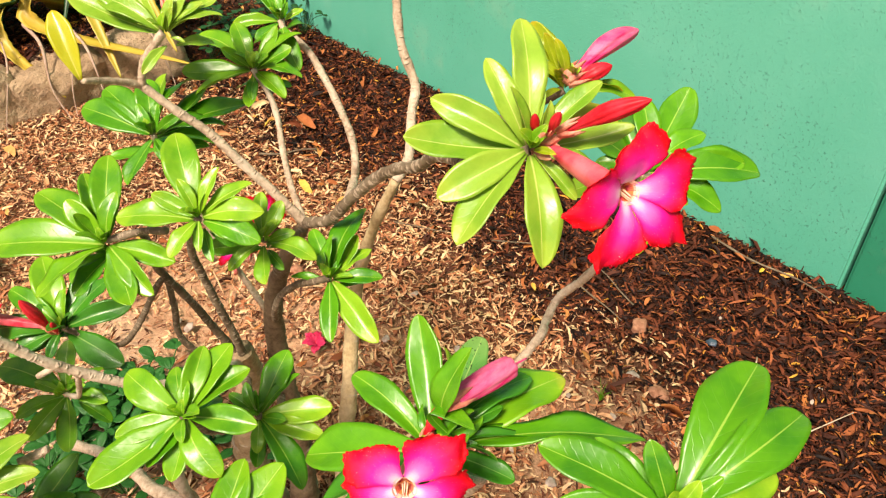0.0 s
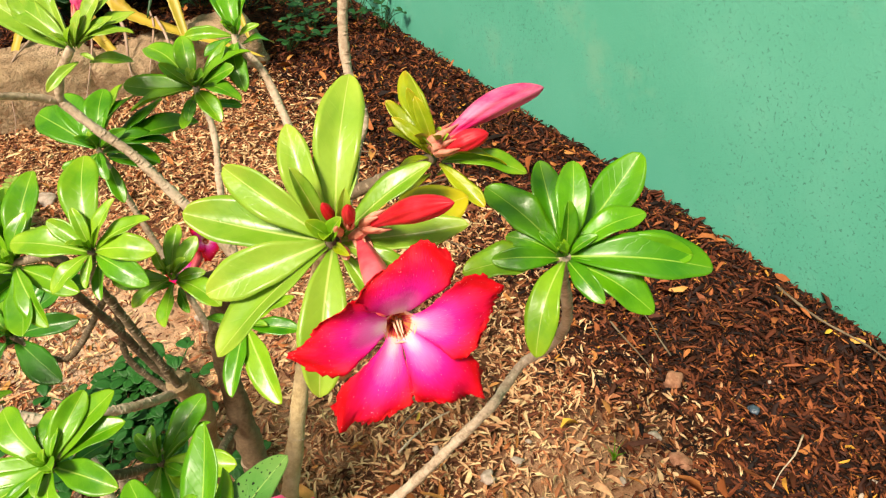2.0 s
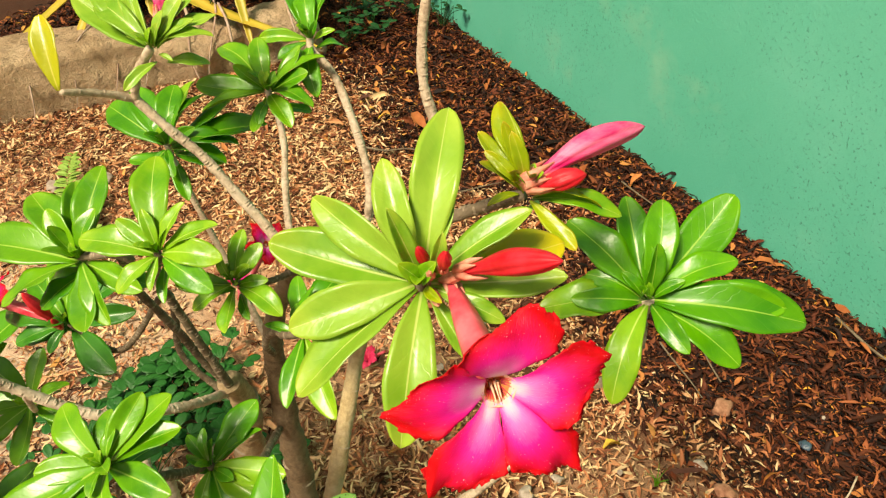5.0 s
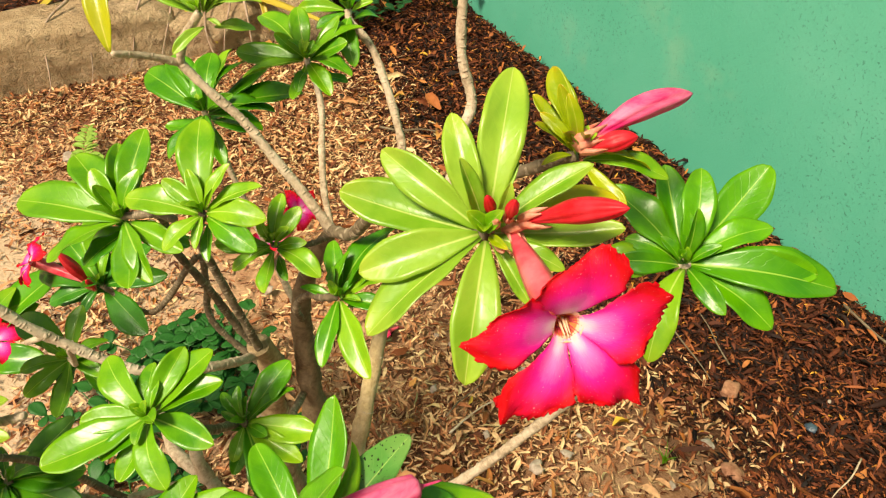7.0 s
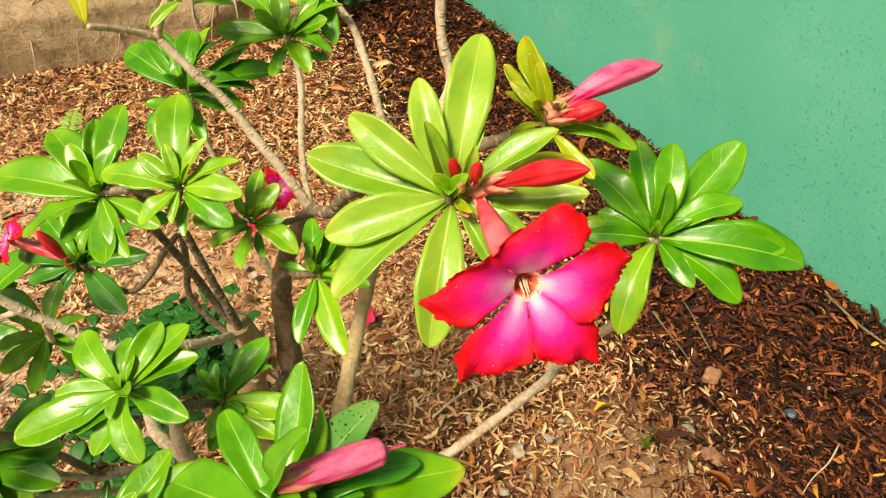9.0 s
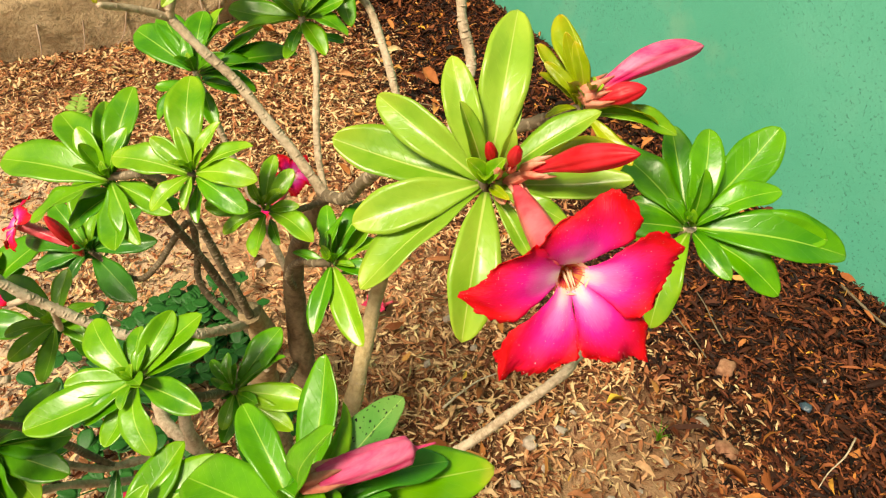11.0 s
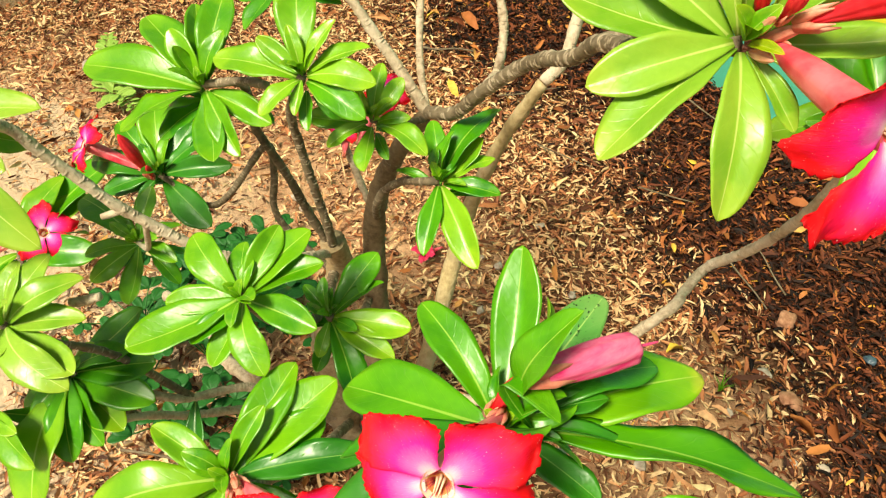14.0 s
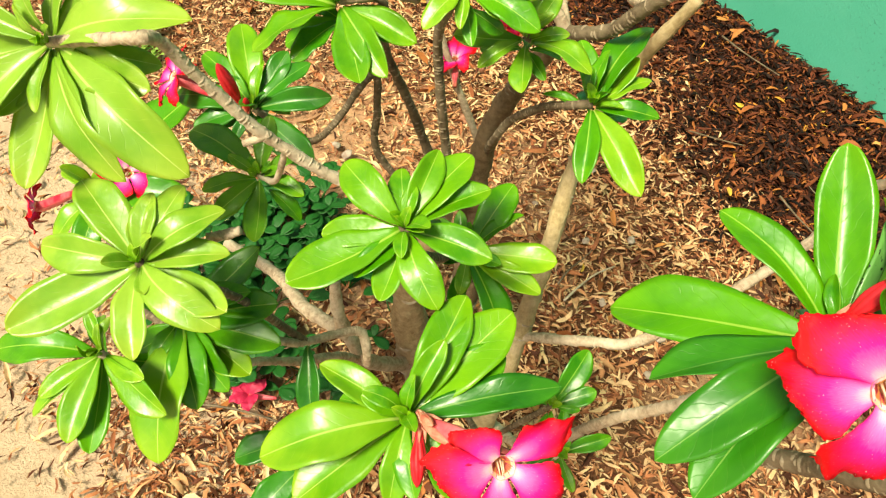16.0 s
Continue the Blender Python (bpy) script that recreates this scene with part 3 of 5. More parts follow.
def flower(parent, throat, face_to, back, size, spin, petals=None, opened=0.0):
    """Five petals round a deep cream throat on a flared tube that runs back to its calyx.
    opened: how far all petals lie back; petals: turn, length, width and extra lie of each."""
    throat, back = Vector(throat), Vector(back)
    z = Vector(face_to).normalized()
    side = Vector((1, 0, 0)) - z * z.x
    side.normalize()
    other = z.cross(side)
    path = smooth_path([back, back * 0.6 + throat * 0.4 - z * size * 0.10, throat - z * size * 0.26, throat + z * size * 0.03], 5)
    bm = bmesh.new()
    tube(bm, path, lambda s, a: size * (0.075 + 0.120 * s + 0.065 * math.sin(math.pi * min(1.0, s * 0.95)) ** 1.2) * (1 + 0.06 * math.sin(5 * a)), 20, False)
    body = part("flower", bm, TUBE, parent, "crimson and magenta five-petalled flower")
    bm = bmesh.new()
    rings = tube(bm, [throat - z * size * d for d in (0.17, 0.13, 0.09, 0.04, 0.0, -0.045)], lambda s, a: size * (0.075 + 0.125 * s**1.1) * (1 + 0.05 * s * math.cos(5 * (a - spin))), 30, False)
    bm.faces.new(rings[0][::-1])
    throat_part = part("throat", bm, THROAT, body, "cream yellow throat with a deep orange bottom")
    throat_part.data.materials.append(THROAT_DEEP)
    for k, face in enumerate(throat_part.data.polygons):
        face.material_index = 1 if k < 90 or k == len(throat_part.data.polygons) - 1 else 0
    bm = bmesh.new()
    for k in range(5):
        for off in (-0.36, -0.13, 0.13, 0.36):
            a = 2 * math.pi * k / 5 + off + spin
            d = side * math.cos(a) + other * math.sin(a)
            out = 0.20 if abs(off) < 0.2 else 0.172
            tube(bm, [throat - z * size * 0.14 + d * size * 0.084, throat - z * size * 0.06 + d * size * 0.140, throat + z * size * 0.03 + d * size * out], lambda s, t: size * 0.011 * (1 - 0.7 * s), 5)
    part("throat_stripes", bm, STRIPE, body, "dark red stripes inside the throat")
    bm = bmesh.new()
    for k in range(5):
        a = 2 * math.pi * k / 5 + 0.4
        d = side * math.cos(a) + other * math.sin(a)
        tube(bm, [throat - z * size * 0.15 + d * size * 0.045, throat - z * size * 0.10 + d * size * 0.04 - other * size * 0.02, throat + z * size * 0.06 - other * size * 0.09 + d * size * 0.035], lambda s, t: size * 0.024 * (1 - 0.75 * s), 6)
    part("anthers", bm, THROAT, body, "cream feathery anthers")
    for k in range(5):
        turn, long_, wide, lean = petals[k] if petals else (0.0, 1.0, 1.0, 0.0)
        a = spin + 2 * math.pi * k / 5 + turn
        d = side * math.cos(a) + other * math.sin(a)
        lie = opened + lean
        m = frame_along(d * math.cos(lie) - z * math.sin(lie), z * math.cos(lie) + d * math.sin(lie), throat + d * size * 0.15 + z * size * 0.01, size * 0.90)
        part("petal", PETALS[k], PETAL, body, "", m @ Matrix.Diagonal((wide, long_, 1, 1)))
    calyx(body, back, (path[2] - path[0]).normalized(), size * 0.24)
    return body


def calyx(parent, at, d, size):
    """Five pointed sepals round a stalk."""
    bm = bmesh.new()
    d = Vector(d).normalized()
    side = d.orthogonal().normalized()
    other = d.cross(side)
    for k in range(5):
        a = 2 * math.pi * k / 5
        o = side * math.cos(a) + other * math.sin(a)
        tube(bm, [at - d * size * 0.5 + o * size * 0.12, at + o * size * 0.42 + d * size * 0.2, at + o * size * 0.5 + d * size * 1.0], lambda s, t: size * 0.30 * (1 - s * 0.92), 6)
    part("calyx", bm, CALYX, parent, "pinkish red pointed calyx")


def bud(parent, root, tip, fat, material, bow=0.0, tail=False):
    """A furled bud: a spindle with twisted folds, on its calyx."""
    root, tip = Vector(root), Vector(tip)
    d = tip - root
    mid = (root + tip) / 2 + Vector((0, 0, bow))
    line = smooth_path([root, mid, tip], 16)
    bm = bmesh.new()

    def radius(s, a):
        if tail:
            r = fat * (0.72 + 0.3 * math.sin(math.pi * s)) * min(1.0, max(0.16 * (1.6 - s), 1 - (s - 0.76) / 0.07))
            return r * (0.92 + 0.16 * abs(math.sin(3.5 * a + s)) ** 0.6)
        grown = min(1.0, s / 0.55)
        r = fat * (0.36 + 0.66 * grown * grown * (3 - 2 * grown)) * (1 - s**5) ** 0.75
        return max(0.0003, r * (0.93 + 0.22 * abs(math.sin(3.5 * a + s * 2.6)) ** 0.6))

    tube(bm, line, radius, 42)
    body = part("bud", bm, material, parent, "tightly furled pointed flower bud")
    calyx(body, root, d, fat * 1.8)
    return body


# ---------------------------------------------------------------- ground and wall
WALL_A, WALL_DIR = Vector((-0.573, 2.876, 0)), Vector((0.647, -0.762, 0)).normalized()
WALL_OUT = Vector((-WALL_DIR.y, WALL_DIR.x, 0)) * -1  # towards the bed
JOINT = (Vector((0.883, 1.159, 0)) - WALL_A).dot(WALL_DIR)


def ground_height(x, y):
    """Gently uneven soil, raised behind the edging stones."""
    along, behind = (x + 2.65) * 0.80 + (y - 1.08) * 0.60, -(x + 2.65) * 0.60 + (y - 1.08) * 0.80
    rise = min(1.0, max(0.0, (behind - 0.06) / 0.10)) * min(1.0, max(0.0, (2.6 - along) / 0.4))
    return 0.012 * noise.noise(Vector((x * 1.7, y * 1.7, 0.3))) + 0.005 * noise.noise(Vector((x * 7, y * 7, 5.0))) + 0.15 * rise * rise * (3 - 2 * rise)


def make_ground():
    bm = bmesh.new()
    xs = [-60, -20, -8, -4] + [-2.6 + 0.05 * k for k in range(85)] + [3, 6, 20, 60]
    ys = [-60, -20, -6, -2, -1] + [-0.5 + 0.05 * k for k in range(85)] + [5, 9, 20, 60]
    grid = [[bm.verts.new((x, y, ground_height(x, y) - 0.006)) for x in xs] for y in ys]
    for a, b in zip(grid, grid[1:]):
        for k in range(len(xs) - 1):
            bm.faces.new((a[k], a[k + 1], b[k + 1], b[k]))
    ob = new("ground", finish(bm, "ground"))
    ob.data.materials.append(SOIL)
    tagged(ob, "sandy reddish-brown garden soil under leaf litter", "ground", "", "structure")


def wall_block(name, s0, s1, out, material, label):
    """A stretch of wall from s0 to s1 along the foot line, with bevelled edges."""
    bm = bmesh.new()
    bmesh.ops.create_cube(bm, size=1)
    for v in bm.verts:
        s = s0 if v.co.x < 0 else s1
        o = out if v.co.y < 0 else -0.2
        p = WALL_A + WALL_DIR * s + WALL_OUT * o
        v.co = (p.x, p.y, -0.15 if v.co.z < 0 else 2.3)
    bmesh.ops.bevel(bm, geom=bm.edges[:], offset=0.006, segments=2, affect="EDGES")
    ob = new(name, finish(bm, name, False))
    ob.data.materials.append(material)
    return tagged(ob, label, "wall", "", "structure")


make_ground()
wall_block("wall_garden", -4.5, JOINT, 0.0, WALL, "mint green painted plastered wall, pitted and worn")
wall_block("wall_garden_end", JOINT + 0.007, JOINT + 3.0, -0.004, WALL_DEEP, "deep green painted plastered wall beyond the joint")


def make_litter(name, count, size, area, keep, material, label, seed, lift=0.0, wide=(0.13, 0.29)):
    """Curled dry leaf chips strewn over the bed, overlapping and lying every way."""
    rng = np.random.default_rng(seed)
    x0, x1, y0, y1 = area
    verts, faces, made = [], [], 0
    for _ in range(count):
        x, y = rng.uniform(x0, x1), rng.uniform(y0, y1)
        p = Vector((x, y, 0)) - WALL_A
        edge = min(x - x0, x1 - x, y - y0, y1 - y) / 0.3 + 0.5 * noise.noise(Vector((x * 4, y * 4, 7.0)))
        if p.dot(WALL_OUT) < 0.012 or rng.random() > keep(x, y) * min(1.0, max(0.0, edge)):
            continue
        L = size * rng.lognormal(0.0, 0.36)
        w = L * rng.uniform(*wide)
        a, pitch, roll_ = rng.uniform(0, 6.283), rng.normal(0, 0.34), rng.normal(0, 0.6)
        bow, cup, bend = rng.uniform(-0.35, 0.75), rng.uniform(-0.3, 1.5), rng.normal(0, 0.45)
        z = ground_height(x, y) + rng.uniform(0.0, 1.0) ** 1.3 * size * 0.7 + lift + abs(math.sin(pitch)) * L * 0.3
        ca, sa, cp, sp, cr, sr = math.cos(a), math.sin(a), math.cos(pitch), math.sin(pitch), math.cos(roll_), math.sin(roll_)
        first = len(verts)
        skew, blunt = rng.uniform(-0.08, 0.08, 4), rng.uniform(0.0, 0.45, 2)
        for j, (s, half) in enumerate(((-0.5, blunt[0]), (-0.2, rng.uniform(0.75, 1.1)), (0.18, rng.uniform(0.7, 1.1)), (0.5, blunt[1]))):
            for u in (-1, 0, 1):
                lx, ly = (s + skew[j] * u) * L, u * half * w * 0.5 + bend * L * (0.25 - s * s)
                lz = bow * L * (0.25 - s * s) + cup * abs(u * half * w * 0.5)
                ly, lz = ly * cr - lz * sr, ly * sr + lz * cr
                lx, lz = lx * cp - lz * sp, lx * sp + lz * cp
                verts.append((x + lx * ca - ly * sa, y + lx * sa + ly * ca, z + lz))
        for r in range(3):
            for c in range(2):
                i = first + r * 3 + c
                faces.append((i, i + 1, i + 4, i + 3))
        made += 1
    me = bpy.data.meshes.new(name)
    me.from_pydata(verts, [], faces)
    me.materials.append(material)
    me.polygons.foreach_set("use_smooth", [True] * len(faces))
    ob = new(name, me)
    return tagged(ob, label, "leaf litter", "", "stuff")


def dark_share(x, y):
    """The dark, thick litter lies along the wall; towards the shrub it gives way to paler, finer chips."""
    p = Vector((x, y, 0)) - WALL_A
    reach = 0.74 - 0.24 * math.exp(-(((p.dot(WALL_DIR) - 1.45) / 0.38) ** 2))
    out = p.dot(WALL_OUT) + 0.16 * noise.noise(Vector((x * 2.5, y * 2.5, 3.0)))
    raised = -(x + 2.65) * 0.60 + (y - 1.08) * 0.80 > 0.10 and x < -0.5
    return 1.0 if raised else min(1.0, max(0.0, (reach - out) / 0.30))


def bare(x, y):
    """The sandy path beside the bed, and a thin patch in front of the shrub."""
    path = min(1.0, max(0.0, (-0.62 - x - 0.55 * (y - 0.5) - 3 * max(0.0, y - 1.1) + 0.15 * noise.noise(Vector((x * 3, y * 3, 1.0)))) / 0.25))
    patch = 0.0
    for a, b, w, k in ((0.27, 0.79, 0.20, 0.65), (-0.60, 0.85, 0.28, 0.8), (-0.45, 0.90, 0.15, 0.6), (-0.66, 1.17, 0.34, 0.85), (-1.36, 1.27, 0.40, 0.7), (-0.34, 1.08, 0.22, 0.7), (-0.05, 1.10, 0.20, 0.35)):
        patch = max(patch, k * math.exp(-((x - a) ** 2 + (y - b) ** 2) / w**2))
    return max(path * 0.9, patch)


BED = (-2.0, 1.3, 0.15, 3.1)
make_litter("leaf_litter", 330000, 0.0178, BED, lambda x, y: dark_share(x, y), LITTER, "glossy dark brown dry leaf litter on soil", 3)
make_litter("pale_leaf_litter", 300000, 0.0165, BED, lambda x, y: (1 - dark_share(x, y)) * (1 - bare(x, y)), LITTER_TAN, "tan and reddish dry leaf chips on sandy soil", 4)
make_litter("fallen_leaves", 1300, 0.0235, BED, lambda x, y: 0.9 * (1 - bare(x, y)), LITTER_ORANGE, "larger curled orange and rust brown fallen leaves", 5, 0.012, (0.30, 0.52))

# ---------------------------------------------------------------- the shrub
bush = thing("desert_rose_shrub", (-0.283, 0.585, 0), "branching desert rose shrub with glossy whorled leaves and crimson flowers", "shrub")
STEMS = {}
STEMS["trunk"] = branch([(-0.262, 0.645, -0.02), (-0.245, 0.648, 0.08), (-0.232, 0.652, 0.22), (-0.228, 0.654, 0.33), (-0.226, 0.658, 0.43), (-0.216, 0.656, 0.52), (-0.186, 0.648, 0.60), (-0.151, 0.636, 0.663)], 0.025, 0.0078, bush, BARK_TRUNK, scars=0.05)
STEMS["trunk2"] = branch([(-0.275, 0.640, -0.02), (-0.300, 0.648, 0.10), (-0.308, 0.652, 0.20), (-0.290, 0.645, 0.31), (-0.262, 0.630, 0.41), (-0.252, 0.612, 0.475), (-0.250, 0.600, 0.50)], 0.031, 0.013, bush, BARK_TAN, scars=0.05)
STEMS["low_limb"] = branch([(-0.3, 0.64, 0.06), (-0.341, 0.569, 0.16), (-0.37, 0.566, 0.22), (-0.437, 0.594, 0.22), (-0.498, 0.654, 0.19), (-0.557, 0.694, 0.17), (-0.618, 0.716, 0.17)], 0.011, 0.008, bush, BARK_PALE, scars=0.1)
STEMS["low_limb2"] = branch([(-0.37, 0.566, 0.22), (-0.38, 0.573, 0.26), (-0.385, 0.587, 0.3)], 0.010, 0.007, bush, BARK_PALE, scars=0.1)
STEMS["A"] = branch([(-0.151, 0.636, 0.663), (-0.118, 0.609, 0.686), (-0.093, 0.591, 0.722), (-0.063, 0.563, 0.765), (-0.04, 0.536, 0.794), (-0.017, 0.502, 0.819), (-0.003, 0.473, 0.847), (0.011, 0.436, 0.868), (0.02, 0.396, 0.889), (0.057, 0.384, 0.904)], 0.0061, 0.0043, bush)
STEMS["Z"] = branch([(-0.003, 0.473, 0.847), (0.045, 0.475, 0.872), (0.093, 0.473, 0.898)], 0.0043, 0.0036, bush)
STEMS["tl"] = branch([(-0.151, 0.636, 0.663), (-0.183, 0.647, 0.702), (-0.208, 0.652, 0.733), (-0.236, 0.657, 0.77), (-0.263, 0.657, 0.797), (-0.289, 0.658, 0.826)], 0.0054, 0.0043, bush, BARK_PALE)
STEMS["TL"] = branch([(-0.289, 0.658, 0.826), (-0.279, 0.657, 0.85), (-0.263, 0.654, 0.868), (-0.252, 0.651, 0.88), (-0.25, 0.652, 0.881)], 0.0043, 0.0036, bush, BARK_PALE)
STEMS["tlend"] = branch([(-0.289, 0.658, 0.826), (-0.304, 0.635, 0.843), (-0.318, 0.606, 0.858)], 0.0036, 0.0029, bush, BARK_PALE)
STEMS["D"] = branch([(-0.151, 0.636, 0.663), (-0.164, 0.66, 0.696), (-0.171, 0.685, 0.731), (-0.174, 0.703, 0.757), (-0.182, 0.719, 0.779), (-0.198, 0.738, 0.799)], 0.0036, 0.0032, bush, BARK_PALE)
STEMS["D2"] = branch([(-0.093, 0.591, 0.722), (-0.101, 0.706, 0.668), (-0.098, 0.716, 0.685), (-0.1, 0.731, 0.711), (-0.112, 0.749, 0.742), (-0.126, 0.765, 0.77), (-0.143, 0.781, 0.798), (-0.167, 0.791, 0.819), (-0.171, 0.798, 0.828)], 0.005, 0.004, bush, BARK_PALE)
STEMS["tall"] = branch([(-0.225, 0.500, -0.02), (-0.190, 0.495, 0.10), (-0.165, 0.521, 0.20), (-0.147, 0.562, 0.30), (-0.132, 0.613, 0.40), (-0.118, 0.668, 0.50), (-0.088, 0.672, 0.605), (-0.048, 0.653, 0.702)], 0.0165, 0.0056, bush, BARK_STRAW, scars=0.03)
STEMS["tall2"] = branch([(-0.048, 0.653, 0.702), (-0.033, 0.669, 0.72), (-0.027, 0.7, 0.758), (-0.022, 0.72, 0.781), (-0.034, 0.731, 0.822), (-0.036, 0.744, 0.866), (-0.031, 0.754, 0.903), (-0.023, 0.764, 0.948)], 0.0056, 0.0043, bush, BARK_PALE)
STEMS["G"] = branch([(0.174, 0.503, 0.801), (0.173, 0.515, 0.773), (0.18, 0.555, 0.703), (0.18, 0.598, 0.629), (0.164, 0.627, 0.566), (0.14, 0.641, 0.525), (0.121, 0.613, 0.513), (0.1, 0.578, 0.508), (-0.01, 0.536, 0.382), (-0.070, 0.545, 0.340), (-0.147, 0.562, 0.300)], 0.0042, 0.0061, bush, BARK_PALE)
STEMS["R"] = branch([(-0.250, 0.635, 0.05), (-0.107, 0.461, 0.208), (-0.07, 0.459, 0.28), (-0.035, 0.447, 0.356), (-0.006, 0.426, 0.426), (0.028, 0.405, 0.508), (-0.010, 0.278, 0.707), (-0.012, 0.266, 0.765)], 0.0068, 0.0043, bush, BARK_PALE)
STEMS["U"] = branch([(-0.02, 0.3, 0.6), (0.03, 0.23, 0.72), (0.08, 0.17, 0.8), (0.095, 0.164, 0.858)], 0.0058, 0.0043, bush)
STEMS["Q"] = branch([(-0.255, 0.612, 0.47), (-0.257, 0.536, 0.537), (-0.291, 0.48, 0.585), (-0.318, 0.466, 0.608), (-0.347, 0.455, 0.639), (-0.366, 0.447, 0.664), (-0.382, 0.441, 0.691), (-0.397, 0.434, 0.718), (-0.409, 0.427, 0.743), (-0.418, 0.413, 0.752), (-0.506, 0.438, 0.719)], 0.0054, 0.0042, bush, BARK_PALE)
STEMS["F"] = branch([(-0.262, 0.620, 0.43), (-0.225, 0.5, 0.5), (-0.235, 0.44, 0.56), (-0.239, 0.408, 0.627)], 0.0058, 0.0043, bush)
STEMS["F2"] = branch([(-0.232, 0.645, 0.36), (-0.205, 0.52, 0.44), (-0.202, 0.476, 0.534)], 0.005, 0.0036, bush)
STEMS["B"] = branch([(-0.250, 0.602, 0.485), (-0.246, 0.586, 0.54), (-0.249, 0.576, 0.597), (-0.251, 0.565, 0.659), (-0.248, 0.554, 0.702), (-0.227, 0.544, 0.746)], 0.005, 0.0036, bush)
STEMS["C"] = branch([(-0.254, 0.606, 0.480), (-0.268, 0.594, 0.54), (-0.282, 0.59, 0.59), (-0.298, 0.583, 0.64), (-0.303, 0.581, 0.66), (-0.301, 0.575, 0.705), (-0.329, 0.566, 0.707), (-0.333, 0.563, 0.705)], 0.005, 0.0036, bush)
STEMS["C2"] = branch([(-0.264, 0.551, 0.726), (-0.292, 0.56, 0.72), (-0.331, 0.565, 0.707)], 0.0036, 0.0036, bush)
STEMS["P"] = branch([(-0.270, 0.632, 0.41), (-0.334, 0.639, 0.479), (-0.337, 0.654, 0.531), (-0.344, 0.66, 0.567), (-0.4, 0.62, 0.5), (-0.469, 0.63, 0.523)], 0.0043, 0.0036, bush)
STEMS["N"] = branch([(-0.347, 0.455, 0.639), (-0.371, 0.471, 0.585), (-0.395, 0.487, 0.571)], 0.0028, 0.0026, bush, BARK_PALE)
STEMS["E"] = branch([(-0.216, 0.650, 0.50), (-0.202, 0.619, 0.55), (-0.189, 0.61, 0.579), (-0.161, 0.586, 0.617), (-0.137, 0.559, 0.644), (-0.12, 0.563, 0.645)], 0.0043, 0.0036, bush)
STEMS["B2"] = branch([(-0.153, 0.632, 0.658), (-0.166, 0.602, 0.669), (-0.181, 0.569, 0.695)], 0.0036, 0.0029, bush)
STEMS["O"] = branch([(-0.341, 0.569, 0.16), (-0.327, 0.520, 0.25), (-0.305, 0.471, 0.324), (-0.311, 0.479, 0.366), (-0.33, 0.462, 0.383), (-0.353, 0.431, 0.404), (-0.372, 0.413, 0.426), (-0.45, 0.392, 0.467)], 0.0065, 0.0036, bush, BARK_PALE)
STEMS["L"] = branch([(-0.341, 0.569, 0.16), (-0.342, 0.520, 0.24), (-0.342, 0.478, 0.311), (-0.375, 0.437, 0.35), (-0.403, 0.401, 0.393), (-0.46, 0.34, 0.43), (-0.493, 0.332, 0.48)], 0.0058, 0.0036, bush, BARK_PALE)
STEMS["I"] = branch([(-0.353, 0.431, 0.404), (-0.4, 0.41, 0.49), (-0.43, 0.38, 0.54), (-0.435, 0.357, 0.59)], 0.0043, 0.0036, bush)
STEMS["M"] = branch([(-0.275, 0.620, 0.08), (-0.24, 0.45, 0.3), (-0.215, 0.33, 0.48), (-0.208, 0.294, 0.562)], 0.0072, 0.0043, bush)
STEMS["H"] = branch([(-0.222, 0.660, 0.49), (-0.262, 0.690, 0.56), (-0.300, 0.712, 0.65), (-0.323, 0.722, 0.733)], 0.0042, 0.0032, bush, BARK_PALE)
STEMS["S"] = branch([(-0.255, 0.630, 0.08), (-0.16, 0.42, 0.3), (-0.093, 0.35, 0.447)], 0.0043, 0.0029, bush)
STEMS["S2"] = branch([(-0.16, 0.42, 0.3), (-0.106, 0.382, 0.466)], 0.0029, 0.0025, bush)
STEMS["K"] = branch([(-0.403, 0.401, 0.393), (-0.55, 0.44, 0.4), (-0.633, 0.546, 0.439)], 0.0043, 0.0032, bush)
rosette(STEMS["A"], (0.057, 0.382, 0.908), (0.05, -0.55, 0.83), [(90, 42, 8.7), (129, 51, 6.2), (160, 24, 6.9), (178, 9, 7.8), (-155, -13, 6.6), (-133, -24, 7.7), (-88, -36, 7.5), (-39, -34, 4.2), (-173, 73, 4.5), (71, 47, 4.5), (27, 32, 6.2), (7, 7, 6.7), (-11, -14, 4.2), (-9, 72, 3.6), (-53, 18, 2.3)], "pale", 11, {14: "olive", 3: "wide pale", 4: "wide pale", 5: "wide pale", 2: "wide pale", 6: "wide pale"}, slim=0.69, inner=0, lower=0)
rosette(STEMS["Z"], (0.094, 0.473, 0.9), (0.1, -0.3, 0.95), [(123, 45, 5.5), (149, 35, 4.3), (119, 69, 2.6), (-3, -1, 4.2), (-2, 11, 2.0), (-119, 56, 2.9), (-141, -1, 2.4), (175, 48, 3.5), (144, 63, 4.1), (171, 76, 3.8), (-79, 55, 2.9), (-176, 37, 3.2), (2, -8, 5.4), (-38, -20, 4.2)], "olive", 12, {1: "olive", 0: "curled", 12: "lime"}, slim=0.62, inner=4, lower=2)
rosette(STEMS["G"], (0.174, 0.503, 0.801), (0.05, -0.41, 0.91), [(110, 35, 7.4), (87, 43, 6.8), (54, 26, 9.5), (90, 84, 4.6), (25, 20, 6.2), (4, 1, 8.5), (3, -5, 10.0), (-24, -17, 6.9), (-54, -8, 4.5), (-166, -3, 7.1), (-162, 10, 5.2), (148, 24, 7.4), (-106, -35, 7.2), (171, 16, 4.3)], "green", 13, slim=0.9, inner=4, lower=1)
